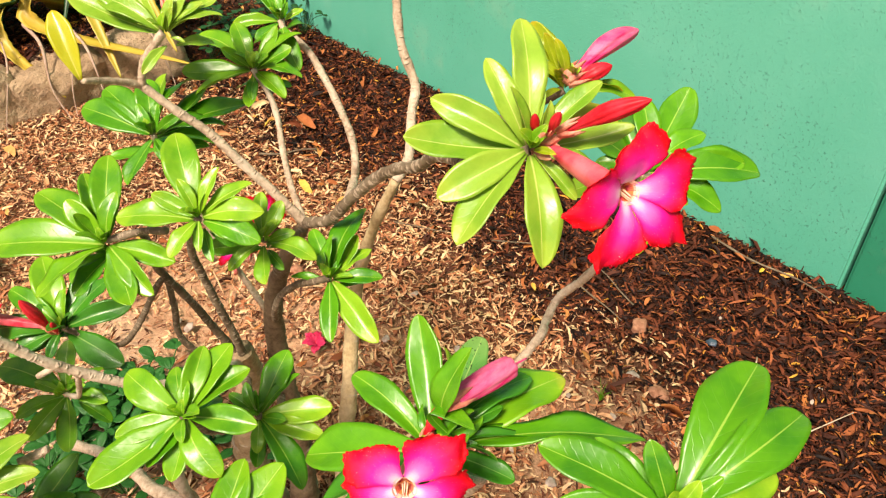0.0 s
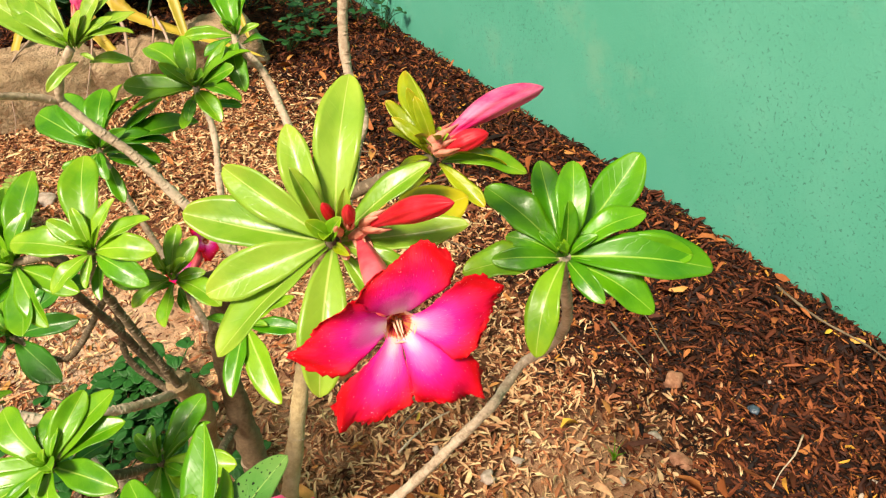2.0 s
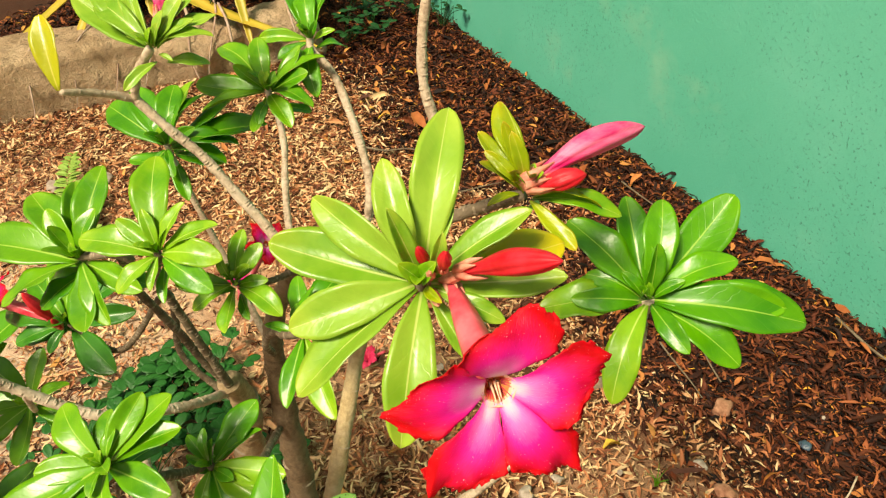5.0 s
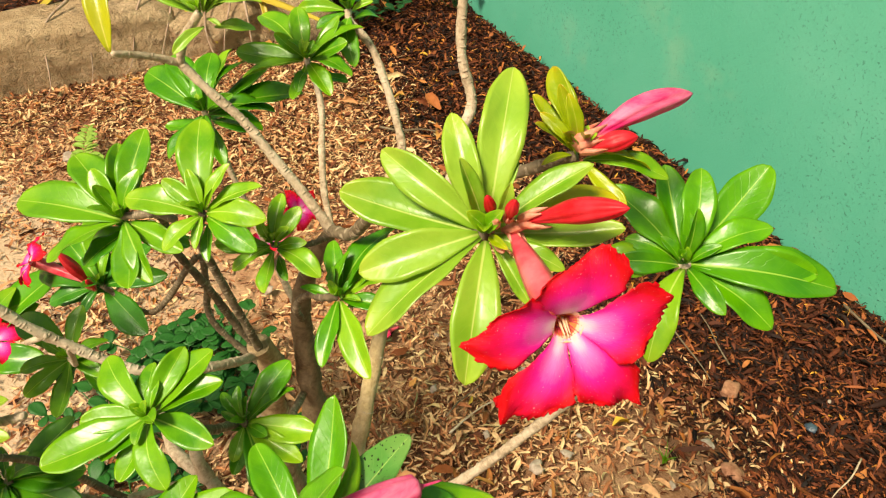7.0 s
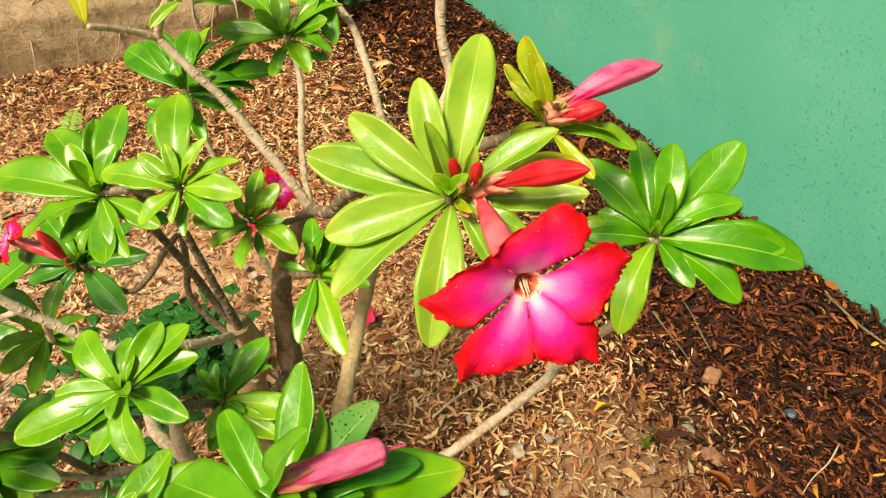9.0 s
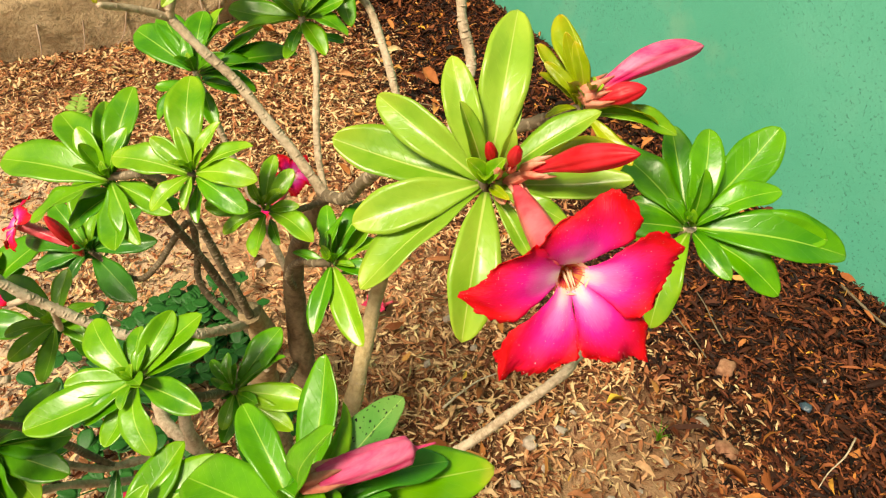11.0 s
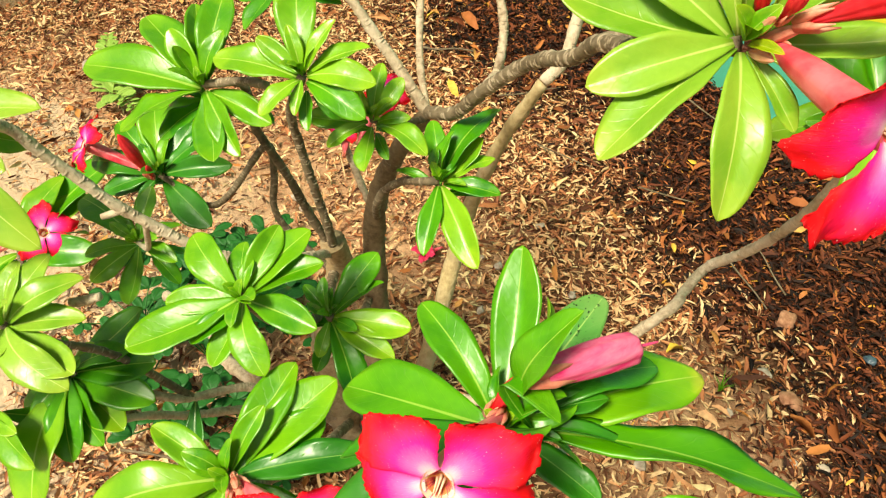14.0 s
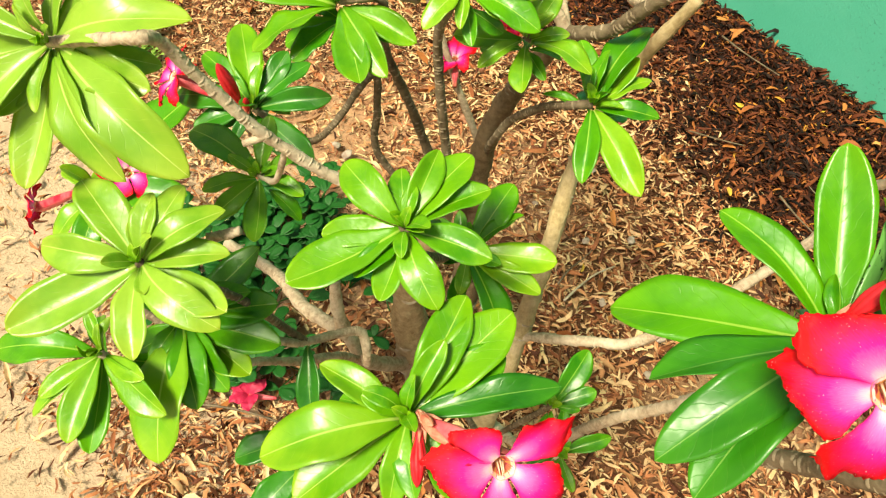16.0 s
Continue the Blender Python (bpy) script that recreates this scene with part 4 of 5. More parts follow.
rosette(STEMS["B"], (-0.227, 0.544, 0.746), (0, -0.35, 0.94), [(111, 35, 9.1), (-179, 6, 7.6), (-121, -20, 4.6), (50, 48, 5.0), (23, 21, 5.8), (-2, 4, 6.2), (-22, -10, 6.4), (163, 26, 4.8), (-85, -34, 3.3), (133, 56, 4.0), (-36, -9, 3.7)], "lime", 14, slim=1.0, inner=4, lower=4)
rosette(STEMS["C"], (-0.333, 0.563, 0.705), (0, -0.35, 0.94), [(179, 2, 11.9), (147, 19, 9.7), (95, 33, 9.5), (116, 34, 8.1), (-137, -14, 7.9), (-61, -20, 7.5), (-43, -21, 7.6), (-12, -11, 6.9), (149, 45, 5.6), (62, 54, 5.2)], "fresh", 15, slim=1.0, inner=4, lower=5)
rosette(STEMS["B2"], (-0.181, 0.569, 0.695), (0, -0.35, 0.94), [(93, 38, 5.0), (56, 38, 4.4), (5, 16, 3.4), (-24, -5, 6.0), (-83, -23, 4.6), (-172, 1, 5.7), (-144, -23, 4.4), (148, 58, 3.1), (9, 50, 2.9), (-146, -24, 2.5)], "lime", 16, slim=1.0, inner=4, lower=4)
rosette(STEMS["E"], (-0.12, 0.563, 0.645), (0, -0.35, 0.94), [(112, 34, 5.8), (61, 26, 8.9), (77, 53, 4.6), (29, 19, 5.3), (-3, 1, 5.5), (-52, -20, 8.7), (-87, -25, 6.9), (174, 5, 4.1), (115, 71, 3.2), (-14, 18, 2.7), (46, 37, 5.5)], "green", 17, slim=0.95, inner=3, lower=3)
rosette(STEMS["D"], (-0.198, 0.737, 0.801), (0, -0.35, 0.94), [(148, 18, 7.8), (-178, 3, 7.6), (-149, -8, 6.6), (118, 46, 5.6), (56, 36, 5.6), (30, 23, 6.6), (-20, -2, 5.8), (-45, -17, 5.4), (-93, -26, 4.6), (5, 28, 5.0), (-165, 47, 4.0), (-40, 37, 3.8)], "fresh", 18, slim=0.98, inner=3, lower=3)
rosette(STEMS["D2"], (-0.171, 0.798, 0.828), (0, -0.35, 0.94), [(125, 28, 8.0), (113, 37, 6.5), (81, 35, 6.2), (14, 23, 2.8), (-68, -30, 6.6), (-172, 2, 5.3), (-136, -15, 3.8), (-130, 75, 2.6)], "green", 19, slim=0.9, inner=3, lower=3)
rosette(STEMS["TL"], (-0.25, 0.652, 0.881), (0, -0.45, 0.89), [(156, 14, 10.9), (153, 19, 7.5), (131, 35, 6.7), (-177, 31, 2.5), (35, 64, 3.5), (28, 21, 6.1), (10, 10, 5.6), (-15, -14, 1.8), (54, 34, 7.1), (45, 47, 5.0), (144, 23, 9.9), (17, 29, 4.6)], "pale", 20, slim=0.82, inner=3, lower=2)
rosette(STEMS["H"], (-0.323, 0.722, 0.733), (0, -0.35, 0.94), [(138, 22, 8.9), (156, 11, 9.6), (84, 32, 8.2), (55, 27, 8.5), (42, 22, 8.6), (17, 10, 11.1), (7, 4, 8.0), (-57, -22, 2.7), (-116, -28, 6.3), (-5, -7, 6.9), (102, 34, 7.5), (-56, -26, 3.9), (7, 32, 4.4)], "green", 21, slim=0.95, inner=4, lower=4)
rosette(STEMS["F"], (-0.239, 0.408, 0.627), (0, -0.35, 0.94), [(78, 27, 6.4), (59, 22, 7.5), (32, 18, 6.9), (-11, 0, 6.8), (-53, -22, 6.5), (-96, -22, 5.6), (-141, -9, 9.3), (-164, -2, 6.1), (148, 18, 6.9), (108, 23, 4.7), (-40, 35, 2.8), (-79, 0, 2.9)], "fresh", 22, slim=1.12, inner=3, lower=2)
rosette(STEMS["F2"], (-0.202, 0.476, 0.534), (0, -0.35, 0.94), [(65, 28, 7.5), (40, 22, 5.9), (2, 4, 7.8), (-18, -8, 7.3), (-89, -23, 3.8), (149, 23, 4.0), (-53, -30, 8.8), (118, 44, 3.7), (-25, 17, 3.6)], "green", 23, slim=0.95, inner=3, lower=3)
rosette(STEMS["P"], (-0.469, 0.63, 0.523), (0, -0.35, 0.94), [(-179, 3, 8.8), (-152, -12, 6.7), (-28, -13, 9.1), (16, 9, 8.5), (69, 32, 7.2), (117, 29, 10.5), (150, 22, 8.5), (89, 44, 5.4), (47, 24, 7.8), (-110, -28, 4.0)], "dark", 24, {5: "fresh", 7: "fresh", 6: "green"}, slim=0.90, inner=3, lower=4)
rosette(STEMS["N"], (-0.395, 0.487, 0.571), (0, -0.35, 0.94), [(92, 37, 5.4), (28, 21, 4.3), (-15, -0, 4.6), (-76, -22, 6.1), (-125, -17, 5.5), (-152, -5, 5.1), (160, 13, 8.1), (174, 32, 3.2), (-8, 32, 3.0)], "fresh", 25, slim=1.0, inner=4, lower=5)
rosette(STEMS["I"], (-0.435, 0.357, 0.59), (0, -0.35, 0.94), [(145, 20, 8.5), (91, 38, 5.3), (73, 30, 6.7), (37, 22, 7.6), (15, 9, 6.9), (-17, -3, 8.4), (-23, -12, 8.4), (-71, -19, 7.5), (-139, -11, 10.5), (-176, 5, 7.9), (-56, 7, 3.5)], "pale", 26, inner=3, lower=2)
rosette(STEMS["L"], (-0.493, 0.332, 0.48), (0, -0.35, 0.94), [(-170, -1, 9.4), (-128, -12, 5.8), (-90, -22, 7.6), (-77, -24, 8.2), (-25, -10, 8.2), (-18, 5, 5.1), (130, 33, 4.2), (-128, -24, 7.6), (82, 49, 3.4)], "lime", 27, slim=0.85, inner=3, lower=4)
rosette(STEMS["O"], (-0.45, 0.392, 0.467), (0, -0.35, 0.94), [(50, 25, 9.4), (25, 19, 6.8), (17, 10, 8.9), (-4, 1, 9.7), (-24, -10, 8.6), (-39, -18, 8.2), (-60, -22, 8.6), (-81, -25, 12.9), (-105, -15, 4.8), (44, 42, 4.4), (-38, -0, 4.7)], "green", 28, inner=4, lower=5)
rosette(STEMS["Q"], (-0.506, 0.438, 0.719), (-0.05, -0.75, 0.66), [(-101, -49, 10.8), (-42, -35, 11.1), (-24, -25, 13.7), (-14, -7, 8.7), (5, 15, 11.4), (-4, 18, 5.8), (-142, -37, 10.9), (-165, -12, 7.9), (46, 57, 6.6), (139, 59, 5.3), (22, 38, 8.1), (175, 16, 7.3), (-90, -37, 5.1)], "pale", 29, slim=0.84, inner=3, lower=3)
rosette(STEMS["M"], (-0.208, 0.294, 0.562), (0, -0.35, 0.94), [(167, 15, 7.1), (75, 25, 9.5), (69, 41, 5.9), (54, 21, 10.4), (44, 16, 8.1), (22, 7, 10.8), (-153, -7, 10.3), (-133, -15, 9.4), (-90, -30, 5.8), (-43, -26, 6.1), (-179, 28, 3.6)], "fresh", 30, {6: "lime", 7: "lime", 0: "lime", 5: "narrow dark", 4: "green"}, inner=3, lower=3)
rosette(STEMS["R"], (-0.012, 0.264, 0.768), (0, -0.25, 0.97), [(136, 14, 7.2), (95, 36, 8.6), (79, 38, 6.4), (63, 16, 8.2), (36, 4, 8.2), (32, -1, 10.6), (163, -22, 9.8), (15, 30, 3.7), (4, -1, 6.3), (5, 51, 4.1), (-162, -14, 7.6), (-139, -16, 9.1), (-126, -16, 9.0), (4, -6, 13.8), (-21, -11, 5.3), (43, 49, 3.2), (-8, 19, 2.9), (20, 22, 5.1), (-15, 2, 4.0)], "green", 31, {5: "tipped", 2: "curled", 9: "curled", 7: "curled", 10: "dark", 11: "dark", 12: "dark", 3: "spotted", 0: "green", 1: "green", 6: "green", 4: "dark", 8: "narrow dark", 13: "narrow green", 14: "dark", 16: "dark", 17: "dark", 18: "curled", 19: "curled", 20: "curled"}, slim=0.76, inner=3, lower=2)
rosette(STEMS["U"], (0.095, 0.164, 0.858), (0.1, -0.25, 0.96), [(158, 20, 6.4), (49, 14, 8.5), (30, 7, 8.0), (121, 60, 3.7), (135, 22, 4.4), (19, -1, 5.6), (-145, -13, 3.3), (-46, -15, 3.0), (179, 6, 5.3)], "green", 32, {0: "green", 1: "green", 2: "green"}, slim=0.85, inner=2, lower=1)
rosette(STEMS["S"], (-0.093, 0.35, 0.447), (0, -0.35, 0.94), [(95, 36, 3.8), (25, 16, 4.5), (-89, -20, 1.9), (166, 29, 2.6), (-56, -26, 3.2), (-147, -12, 3.2)], "green", 33, inner=2, lower=2)
rosette(STEMS["S2"], (-0.106, 0.382, 0.466), (0, -0.35, 0.94), [(63, 29, 5.7), (24, 18, 3.9), (153, 24, 3.3), (-84, -20, 1.9), (-1, 8, 2.3), (174, 2, 2.9)], "green", 34, inner=2, lower=2)
rosette(STEMS["K"], (-0.633, 0.546, 0.439), (0, -0.35, 0.94), [(62, 22, 15.6), (54, 20, 10.0), (8, 3, 10.0), (168, 14, 5.2), (-120, -21, 7.1), (78, 28, 10.0), (80, 43, 5.1)], "lime", 35, inner=2, lower=2)
flower(STEMS["A"], (0.103, 0.321, 0.915), (0.42, -0.80, 0.40), (0.070, 0.386, 0.905), 0.0368, 0.42, [(-0.32, 1.08, -1.02, 0.0), (0.02, 0.88, 1.30, -0.08), (0.14, 1.08, -1.02, 0.06), (0.14, 1.20, 0.88, 0.05), (-0.12, 1.16, -0.90, 0.0)], -0.36)
bud(STEMS["A"], (0.079, 0.381, 0.920), (0.122, 0.363, 0.948), 0.0056, BUD_RED, 0.002)
bud(STEMS["A"], (0.060, 0.384, 0.916), (0.058, 0.376, 0.935), 0.0027, BUD_RED)
bud(STEMS["A"], (0.068, 0.380, 0.920), (0.072, 0.371, 0.938), 0.0030, BUD_RED)
bud(STEMS["Z"], (0.098, 0.471, 0.911), (0.155, 0.518, 0.921), 0.0070, BUD_PINK, 0.006)
bud(STEMS["Z"], (0.100, 0.468, 0.908), (0.126, 0.472, 0.916), 0.0055, BUD_RED)
flower(STEMS["R"], (-0.025, 0.205, 0.820), (-0.02, -0.80, 0.60), (-0.012, 0.258, 0.786), 0.0315, 0.95, [(-0.02, 1.12, 1.15, 0.0), (0.10, 0.95, -1.15, 0.0), (0.0, 0.95, 1.0, 0.2), (0.0, 1.0, 1.0, 0.1), (0.0, 1.0, -1.0, 0.1)], -0.1)
bud(STEMS["R"], (0.003, 0.267, 0.811), (0.050, 0.306, 0.799), 0.0074, BUD_PINK, 0.001, True)
bud(STEMS["R"], (-0.016, 0.264, 0.780), (-0.003, 0.269, 0.806), 0.0040, BUD_RED)
flower(STEMS["M"], (-0.138, 0.253, 0.606), (0.30, -0.68, 0.66), (-0.190, 0.286, 0.578), 0.040, 0.95, [(0.0, 1.15, 0.85, 0.0), (0.25, 0.78, -0.90, 0.15), (0.0, 1.05, 1.1, 0.05), (0.0, 1.0, -1.0, 0.1), (0.05, 1.05, 1.1, 0.0)], -0.25)
bud(STEMS["M"], (-0.196, 0.282, 0.572), (-0.190, 0.250, 0.553), 0.0050, BUD_RED)
bud(STEMS["M"], (-0.196, 0.286, 0.575), (-0.172, 0.270, 0.585), 0.0040, CALYX)
flower(STEMS["P"], (-0.549, 0.622, 0.555), (-0.62, -0.42, 0.66), (-0.482, 0.624, 0.532), 0.033, 0.5, None, -0.1)
bud(STEMS["P"], (-0.478, 0.622, 0.530), (-0.486, 0.608, 0.592), 0.0068, BUD_RED)
bud(STEMS["P"], (-0.470, 0.618, 0.528), (-0.462, 0.606, 0.556), 0.0035, BUD_RED)
flower(STEMS["K"], (-0.600, 0.560, 0.462), (0.45, -0.45, 0.75), (-0.645, 0.548, 0.445), 0.034, 0.9, None, -0.2)
flower(STEMS["K"], (-0.735, 0.545, 0.392), (-0.85, -0.40, 0.25), (-0.650, 0.545, 0.440), 0.030, 0.3, None, -0.15)
flower(STEMS["B2"], (-0.211, 0.686, 0.640), (0.5, -0.4, 0.7), (-0.225, 0.640, 0.610), 0.024, 0.3, None, -0.6)
flower(STEMS["B"], (-0.264, 0.700, 0.575), (-0.1, -0.3, 0.9), (-0.258, 0.676, 0.560), 0.022, 0.8, None, -0.4)
bud(STEMS["TL"], (-0.244, 0.668, 0.898), (-0.245, 0.691, 0.940), 0.0075, BUD_PINK)
part("leaf", LEAVES[8], LEAF["green"], STEMS["R"], "", frame_along((0.018, 0.006, 0.058), (-0.6, -0.6, 0.3), (-0.004, 0.268, 0.790), 0.060) @ Matrix.Diagonal((0.8, 1, 1, 1)))
part("leaf", FOLDED, LEAF["green"], STEMS["R"], "folded fresh green leaf", frame_along((0.017, -0.008, 0.024), (-0.012, 0.008, 0.035), (0.002, 0.258, 0.784), 0.021))
bud(STEMS["A"], (0.060, 0.388, 0.906), (0.064, 0.372, 0.924), 0.0022, CALYX)
bud(STEMS["A"], (0.062, 0.388, 0.904), (0.078, 0.380, 0.918), 0.0026, CALYX)
bud(STEMS["A"], (0.060, 0.386, 0.902), (0.068, 0.368, 0.908), 0.0024, CALYX)
bud(STEMS["M"], (-0.198, 0.290, 0.578), (-0.186, 0.276, 0.592), 0.0030, CALYX)

# single leaves: a yellow one at the end of a bare twig, and two low on the shrub
part("leaf", LEAVES[0], LEAF["yellow"], STEMS["tlend"], "bright yellow ageing leaf", frame_along((-0.05, 0.085, 0.14), (0.2, -0.9, 0.5), (-0.319, 0.607, 0.859), 0.064) @ Matrix.Diagonal((0.85, 1, 1, 1)))
part("leaf", LEAVES[4], LEAF["dark"], STEMS["M"], "", frame_along((0.02, -0.06, -0.05), (0.1, -0.5, 0.8), (-0.352, 0.432, 0.395), 0.075))
part("leaf", LEAVES[2], LEAF["dark"], STEMS["M"], "", frame_along((-0.06, -0.03, -0.02), (0, -0.4, 0.9), (-0.360, 0.385, 0.285), 0.075))
part("leaf", LEAVES[5], LEAF["dark"], STEMS["M"], "", frame_along((-0.04, -0.07, -0.02), (0, -0.4, 0.9), (-0.345, 0.365, 0.270), 0.085))
part("leaf", LEAVES[5], LEAF["yellow"], STEMS["A"], "pale yellow ageing leaf", frame_along((0.055, 0.030, 0.012), (0.1, -0.5, 0.8), (0.066, 0.395, 0.895), 0.062))
branch([(-0.356, 0.450, 0.656), (-0.366, 0.444, 0.653), (-0.374, 0.440, 0.651)], 0.0032, 0.0026, bush, BARK_PALE)
branch([(-0.395, 0.392, 0.590), (-0.384, 0.396, 0.592), (-0.370, 0.400, 0.597)], 0.0045, 0.0038, bush, BARK_PALE)

# ---------------------------------------------------------------- raised bed at the back
def edging_stone(a, b, high, deep, seed, tilt=0.0, rough=1.0):
    """A rough weathered block between two points of the edging line."""
    a, b = Vector((*a, 0)), Vector((*b, 0))
    d = (b - a).normalized()
    back = Vector((-d.y, d.x, 0))
    bm = bmesh.new()
    bmesh.ops.create_cube(bm, size=1)
    bmesh.ops.subdivide_edges(bm, edges=bm.edges[:], cuts=15, use_grid_fill=True)
    L = (b - a).length
    for v in bm.verts:
        c = v.co.copy()
        r = Vector((c.x, c.y, c.z)) * 2
        q = max(abs(r.x), abs(r.y), abs(r.z))
        corner = (r.x**8 + r.y**8 + r.z**8) ** 0.125
        c = c / (corner / q) ** 0.9
        p = a + d * (c.x + 0.5) * L + back * (c.y + 0.5) * deep + Vector((0, 0, (c.z + 0.5) * (high + 0.08) - 0.08 + tilt * c.x))
        n = noise.noise_vector(p * 6) * 0.020 + noise.noise_vector(p * 19) * 0.014 + noise.noise_vector(p * 50) * 0.007
        v.co = p + n * rough
    ob = new("edging_stone", finish(bm, "edging_stone"))
    ob.data.materials.append(CONCRETE)
    return tagged(ob, "weathered tan stone block edging the raised bed", "edging stone", "edging stones")


for n, (a, b, h, w, r) in enumerate((((-2.65, 1.06), (-1.30, 2.11), 0.19, 0.26, 0.6), ((-1.35, 2.08), (-1.08, 2.27), 0.15, 0.22, 1.1), ((-1.10, 2.26), (-0.86, 2.40), 0.17, 0.16, 1.1))):
    edging_stone(a, b, h, w, 50 + n, 0.012 * (-1) ** n, r)


def strap_leaf(points, wide, material, parent, seed):
    """A channelled strap leaf with toothed margins, tapering to a point."""
    rnd = random.Random(seed)
    line = resample(smooth_path(points, 10), 0.018)
    bm = bmesh.new()
    rows, n = [], len(line)
    for i, p in enumerate(line):
        d = (line[min(n - 1, i + 1)] - line[max(0, i - 1)]).normalized()
        side = d.cross(Vector((0, 0, 1)))
        side = side.normalized() if side.length > 0.1 else Vector((1, 0, 0))
        up_ = side.cross(d)
        s = i / (n - 1)
        w = wide * 0.5 * (0.75 + 0.4 * s) * (1 - max(0, s - 0.45) / 0.55) ** 0.7 + 0.001
        tooth = 1.0 + (0.10 if i % 2 else -0.03)
        row = []
        for u, t in ((-1, tooth), (-0.55, 1), (0, 1), (0.55, 1), (1, tooth)):
            top = p + side * u * w * t + up_ * abs(u) ** 1.6 * w * 0.45
            row.append((bm.verts.new(top), bm.verts.new(top - up_ * (0.004 - 0.0025 * abs(u)))))
        rows.append(row)
    for a, b in zip(rows, rows[1:]):
        for k in range(4):
            bm.faces.new((a[k][0], a[k + 1][0], b[k + 1][0], b[k][0]))
            bm.faces.new((a[k][1], b[k][1], b[k + 1][1], a[k + 1][1]))
        for k in (0, 4):
            bm.faces.new((a[k][0], b[k][0], b[k][1], a[k][1]))
    for row in (rows[0], rows[-1]):
        for k in range(4):
            bm.faces.new((row[k][0], row[k + 1][0], row[k + 1][1], row[k][1]))
    return part("leaf", bm, material, parent)


brom = thing("bromeliad", (-1.28, 2.60, 0.16), "bromeliad with long yellowing toothed strap leaves in the raised bed", "bromeliad")
for n, (a, b, w) in enumerate((((-1.28, 2.30, 0.23), (-0.78, 2.20, 0.13), 0.060), ((-1.13, 2.36, 0.31), (-1.02, 2.19, 0.10), 0.050), ((-1.17, 2.40, 0.36), (-1.20, 2.29, 0.22), 0.035), ((-1.40, 2.27, 0.20), (-1.20, 2.15, 0.06), 0.055), ((-1.55, 2.20, 0.28), (-1.62, 1.98, 0.05), 0.060), ((-1.62, 2.30, 0.30), (-1.85, 1.85, 0.10), 0.055), ((-0.98, 2.45, 0.32), (-0.85, 2.28, 0.14), 0.050))):
    strap_leaf([(-1.28 + 0.03 * n - 0.08, 2.60, 0.18), (a[0] * 0.8 - 0.256, a[1] * 0.6 + 1.02, a[2] + 0.10), a, b], w, STRAP if n != 2 else STRAP_GREEN, brom, n)
for n in range(9):
    az = radians(20 + 40 * n)
    r = 0.26 + 0.05 * (n % 3)
    strap_leaf([(-1.28, 2.60, 0.17), (-1.28 + 0.45 * r * math.cos(az), 2.60 + 0.45 * r * math.sin(az), 0.42), (-1.28 + 1.3 * r * math.cos(az), 2.60 + 1.3 * r * math.sin(az), 0.36)], 0.085, STRAP_GREEN, brom, 20 + n)

agave = thing("broad_leaved_succulent", (-1.52, 2.42, 0.16), "broad deep green rosette plant behind the edging stones", "succulent")
for n in range(10):
    az = radians(36 * n + 8)
    strap_leaf([(-1.52, 2.42, 0.17), (-1.52 + 0.10 * math.cos(az), 2.42 + 0.10 * math.sin(az), 0.26), (-1.52 + 0.22 * math.cos(az), 2.42 + 0.22 * math.sin(az), 0.30 + 0.02 * (n % 2))], 0.14, STRAP_GREEN, agave, 40 + n)


def dry_root(points, r0):
    bm = bmesh.new()
    rnd = random.Random(len(points) * 31 + int(points[0][0] * 1000))
    points = [(x + rnd.uniform(-0.025, 0.025), y + rnd.uniform(-0.01, 0.01), z) for x, y, z in points[:-1]] + [points[-1]]
    tube(bm, resample(smooth_path(points, 8), 0.012), lambda s, a: r0 * (1 - 0.75 * s) * (1 + 0.2 * math.sin(a * 2 + s * 9)), 6)
    ob = new("dry_root", finish(bm, "dry_root"))
    ob.data.materials.append(ROOT)
    return tagged(ob, "dry pale fibrous root hanging over the edging", "root", "dry roots")


for pts, r in (([(-1.24, 2.36, 0.22), (-1.18, 2.27, 0.20), (-1.15, 2.16, 0.09), (-1.16, 2.10, 0.012)], 0.008), ([(-1.38, 2.24, 0.22), (-1.34, 2.14, 0.17), (-1.35, 2.03, 0.06), (-1.34, 1.99, 0.012)], 0.007), ([(-1.55, 2.12, 0.22), (-1.54, 1.98, 0.18), (-1.50, 1.90, 0.05), (-1.51, 1.86, 0.012)], 0.007), ([(-1.32, 2.32, 0.24), (-1.25, 2.22, 0.21), (-1.20, 2.13, 0.10), (-1.17, 2.08, 0.015)], 0.012), ([(-1.15, 2.30, 0.22), (-1.10, 2.22, 0.18), (-1.07, 2.14, 0.06), (-1.05, 2.10, 0.012)], 0.010),
               ([(-1.45, 2.20, 0.22), (-1.43, 2.08, 0.18), (-1.44, 2.00, 0.05), (-1.45, 1.96, 0.012)], 0.010), ([(-1.66, 2.05, 0.22), (-1.64, 1.90, 0.18), (-1.62, 1.80, 0.04), (-1.62, 1.76, 0.012)], 0.009),
               ([(-0.98, 2.42, 0.2), (-0.93, 2.31, 0.17), (-0.90, 2.26, 0.05), (-0.88, 2.22, 0.012)], 0.008)):
    dry_root(pts, r * 0.55)


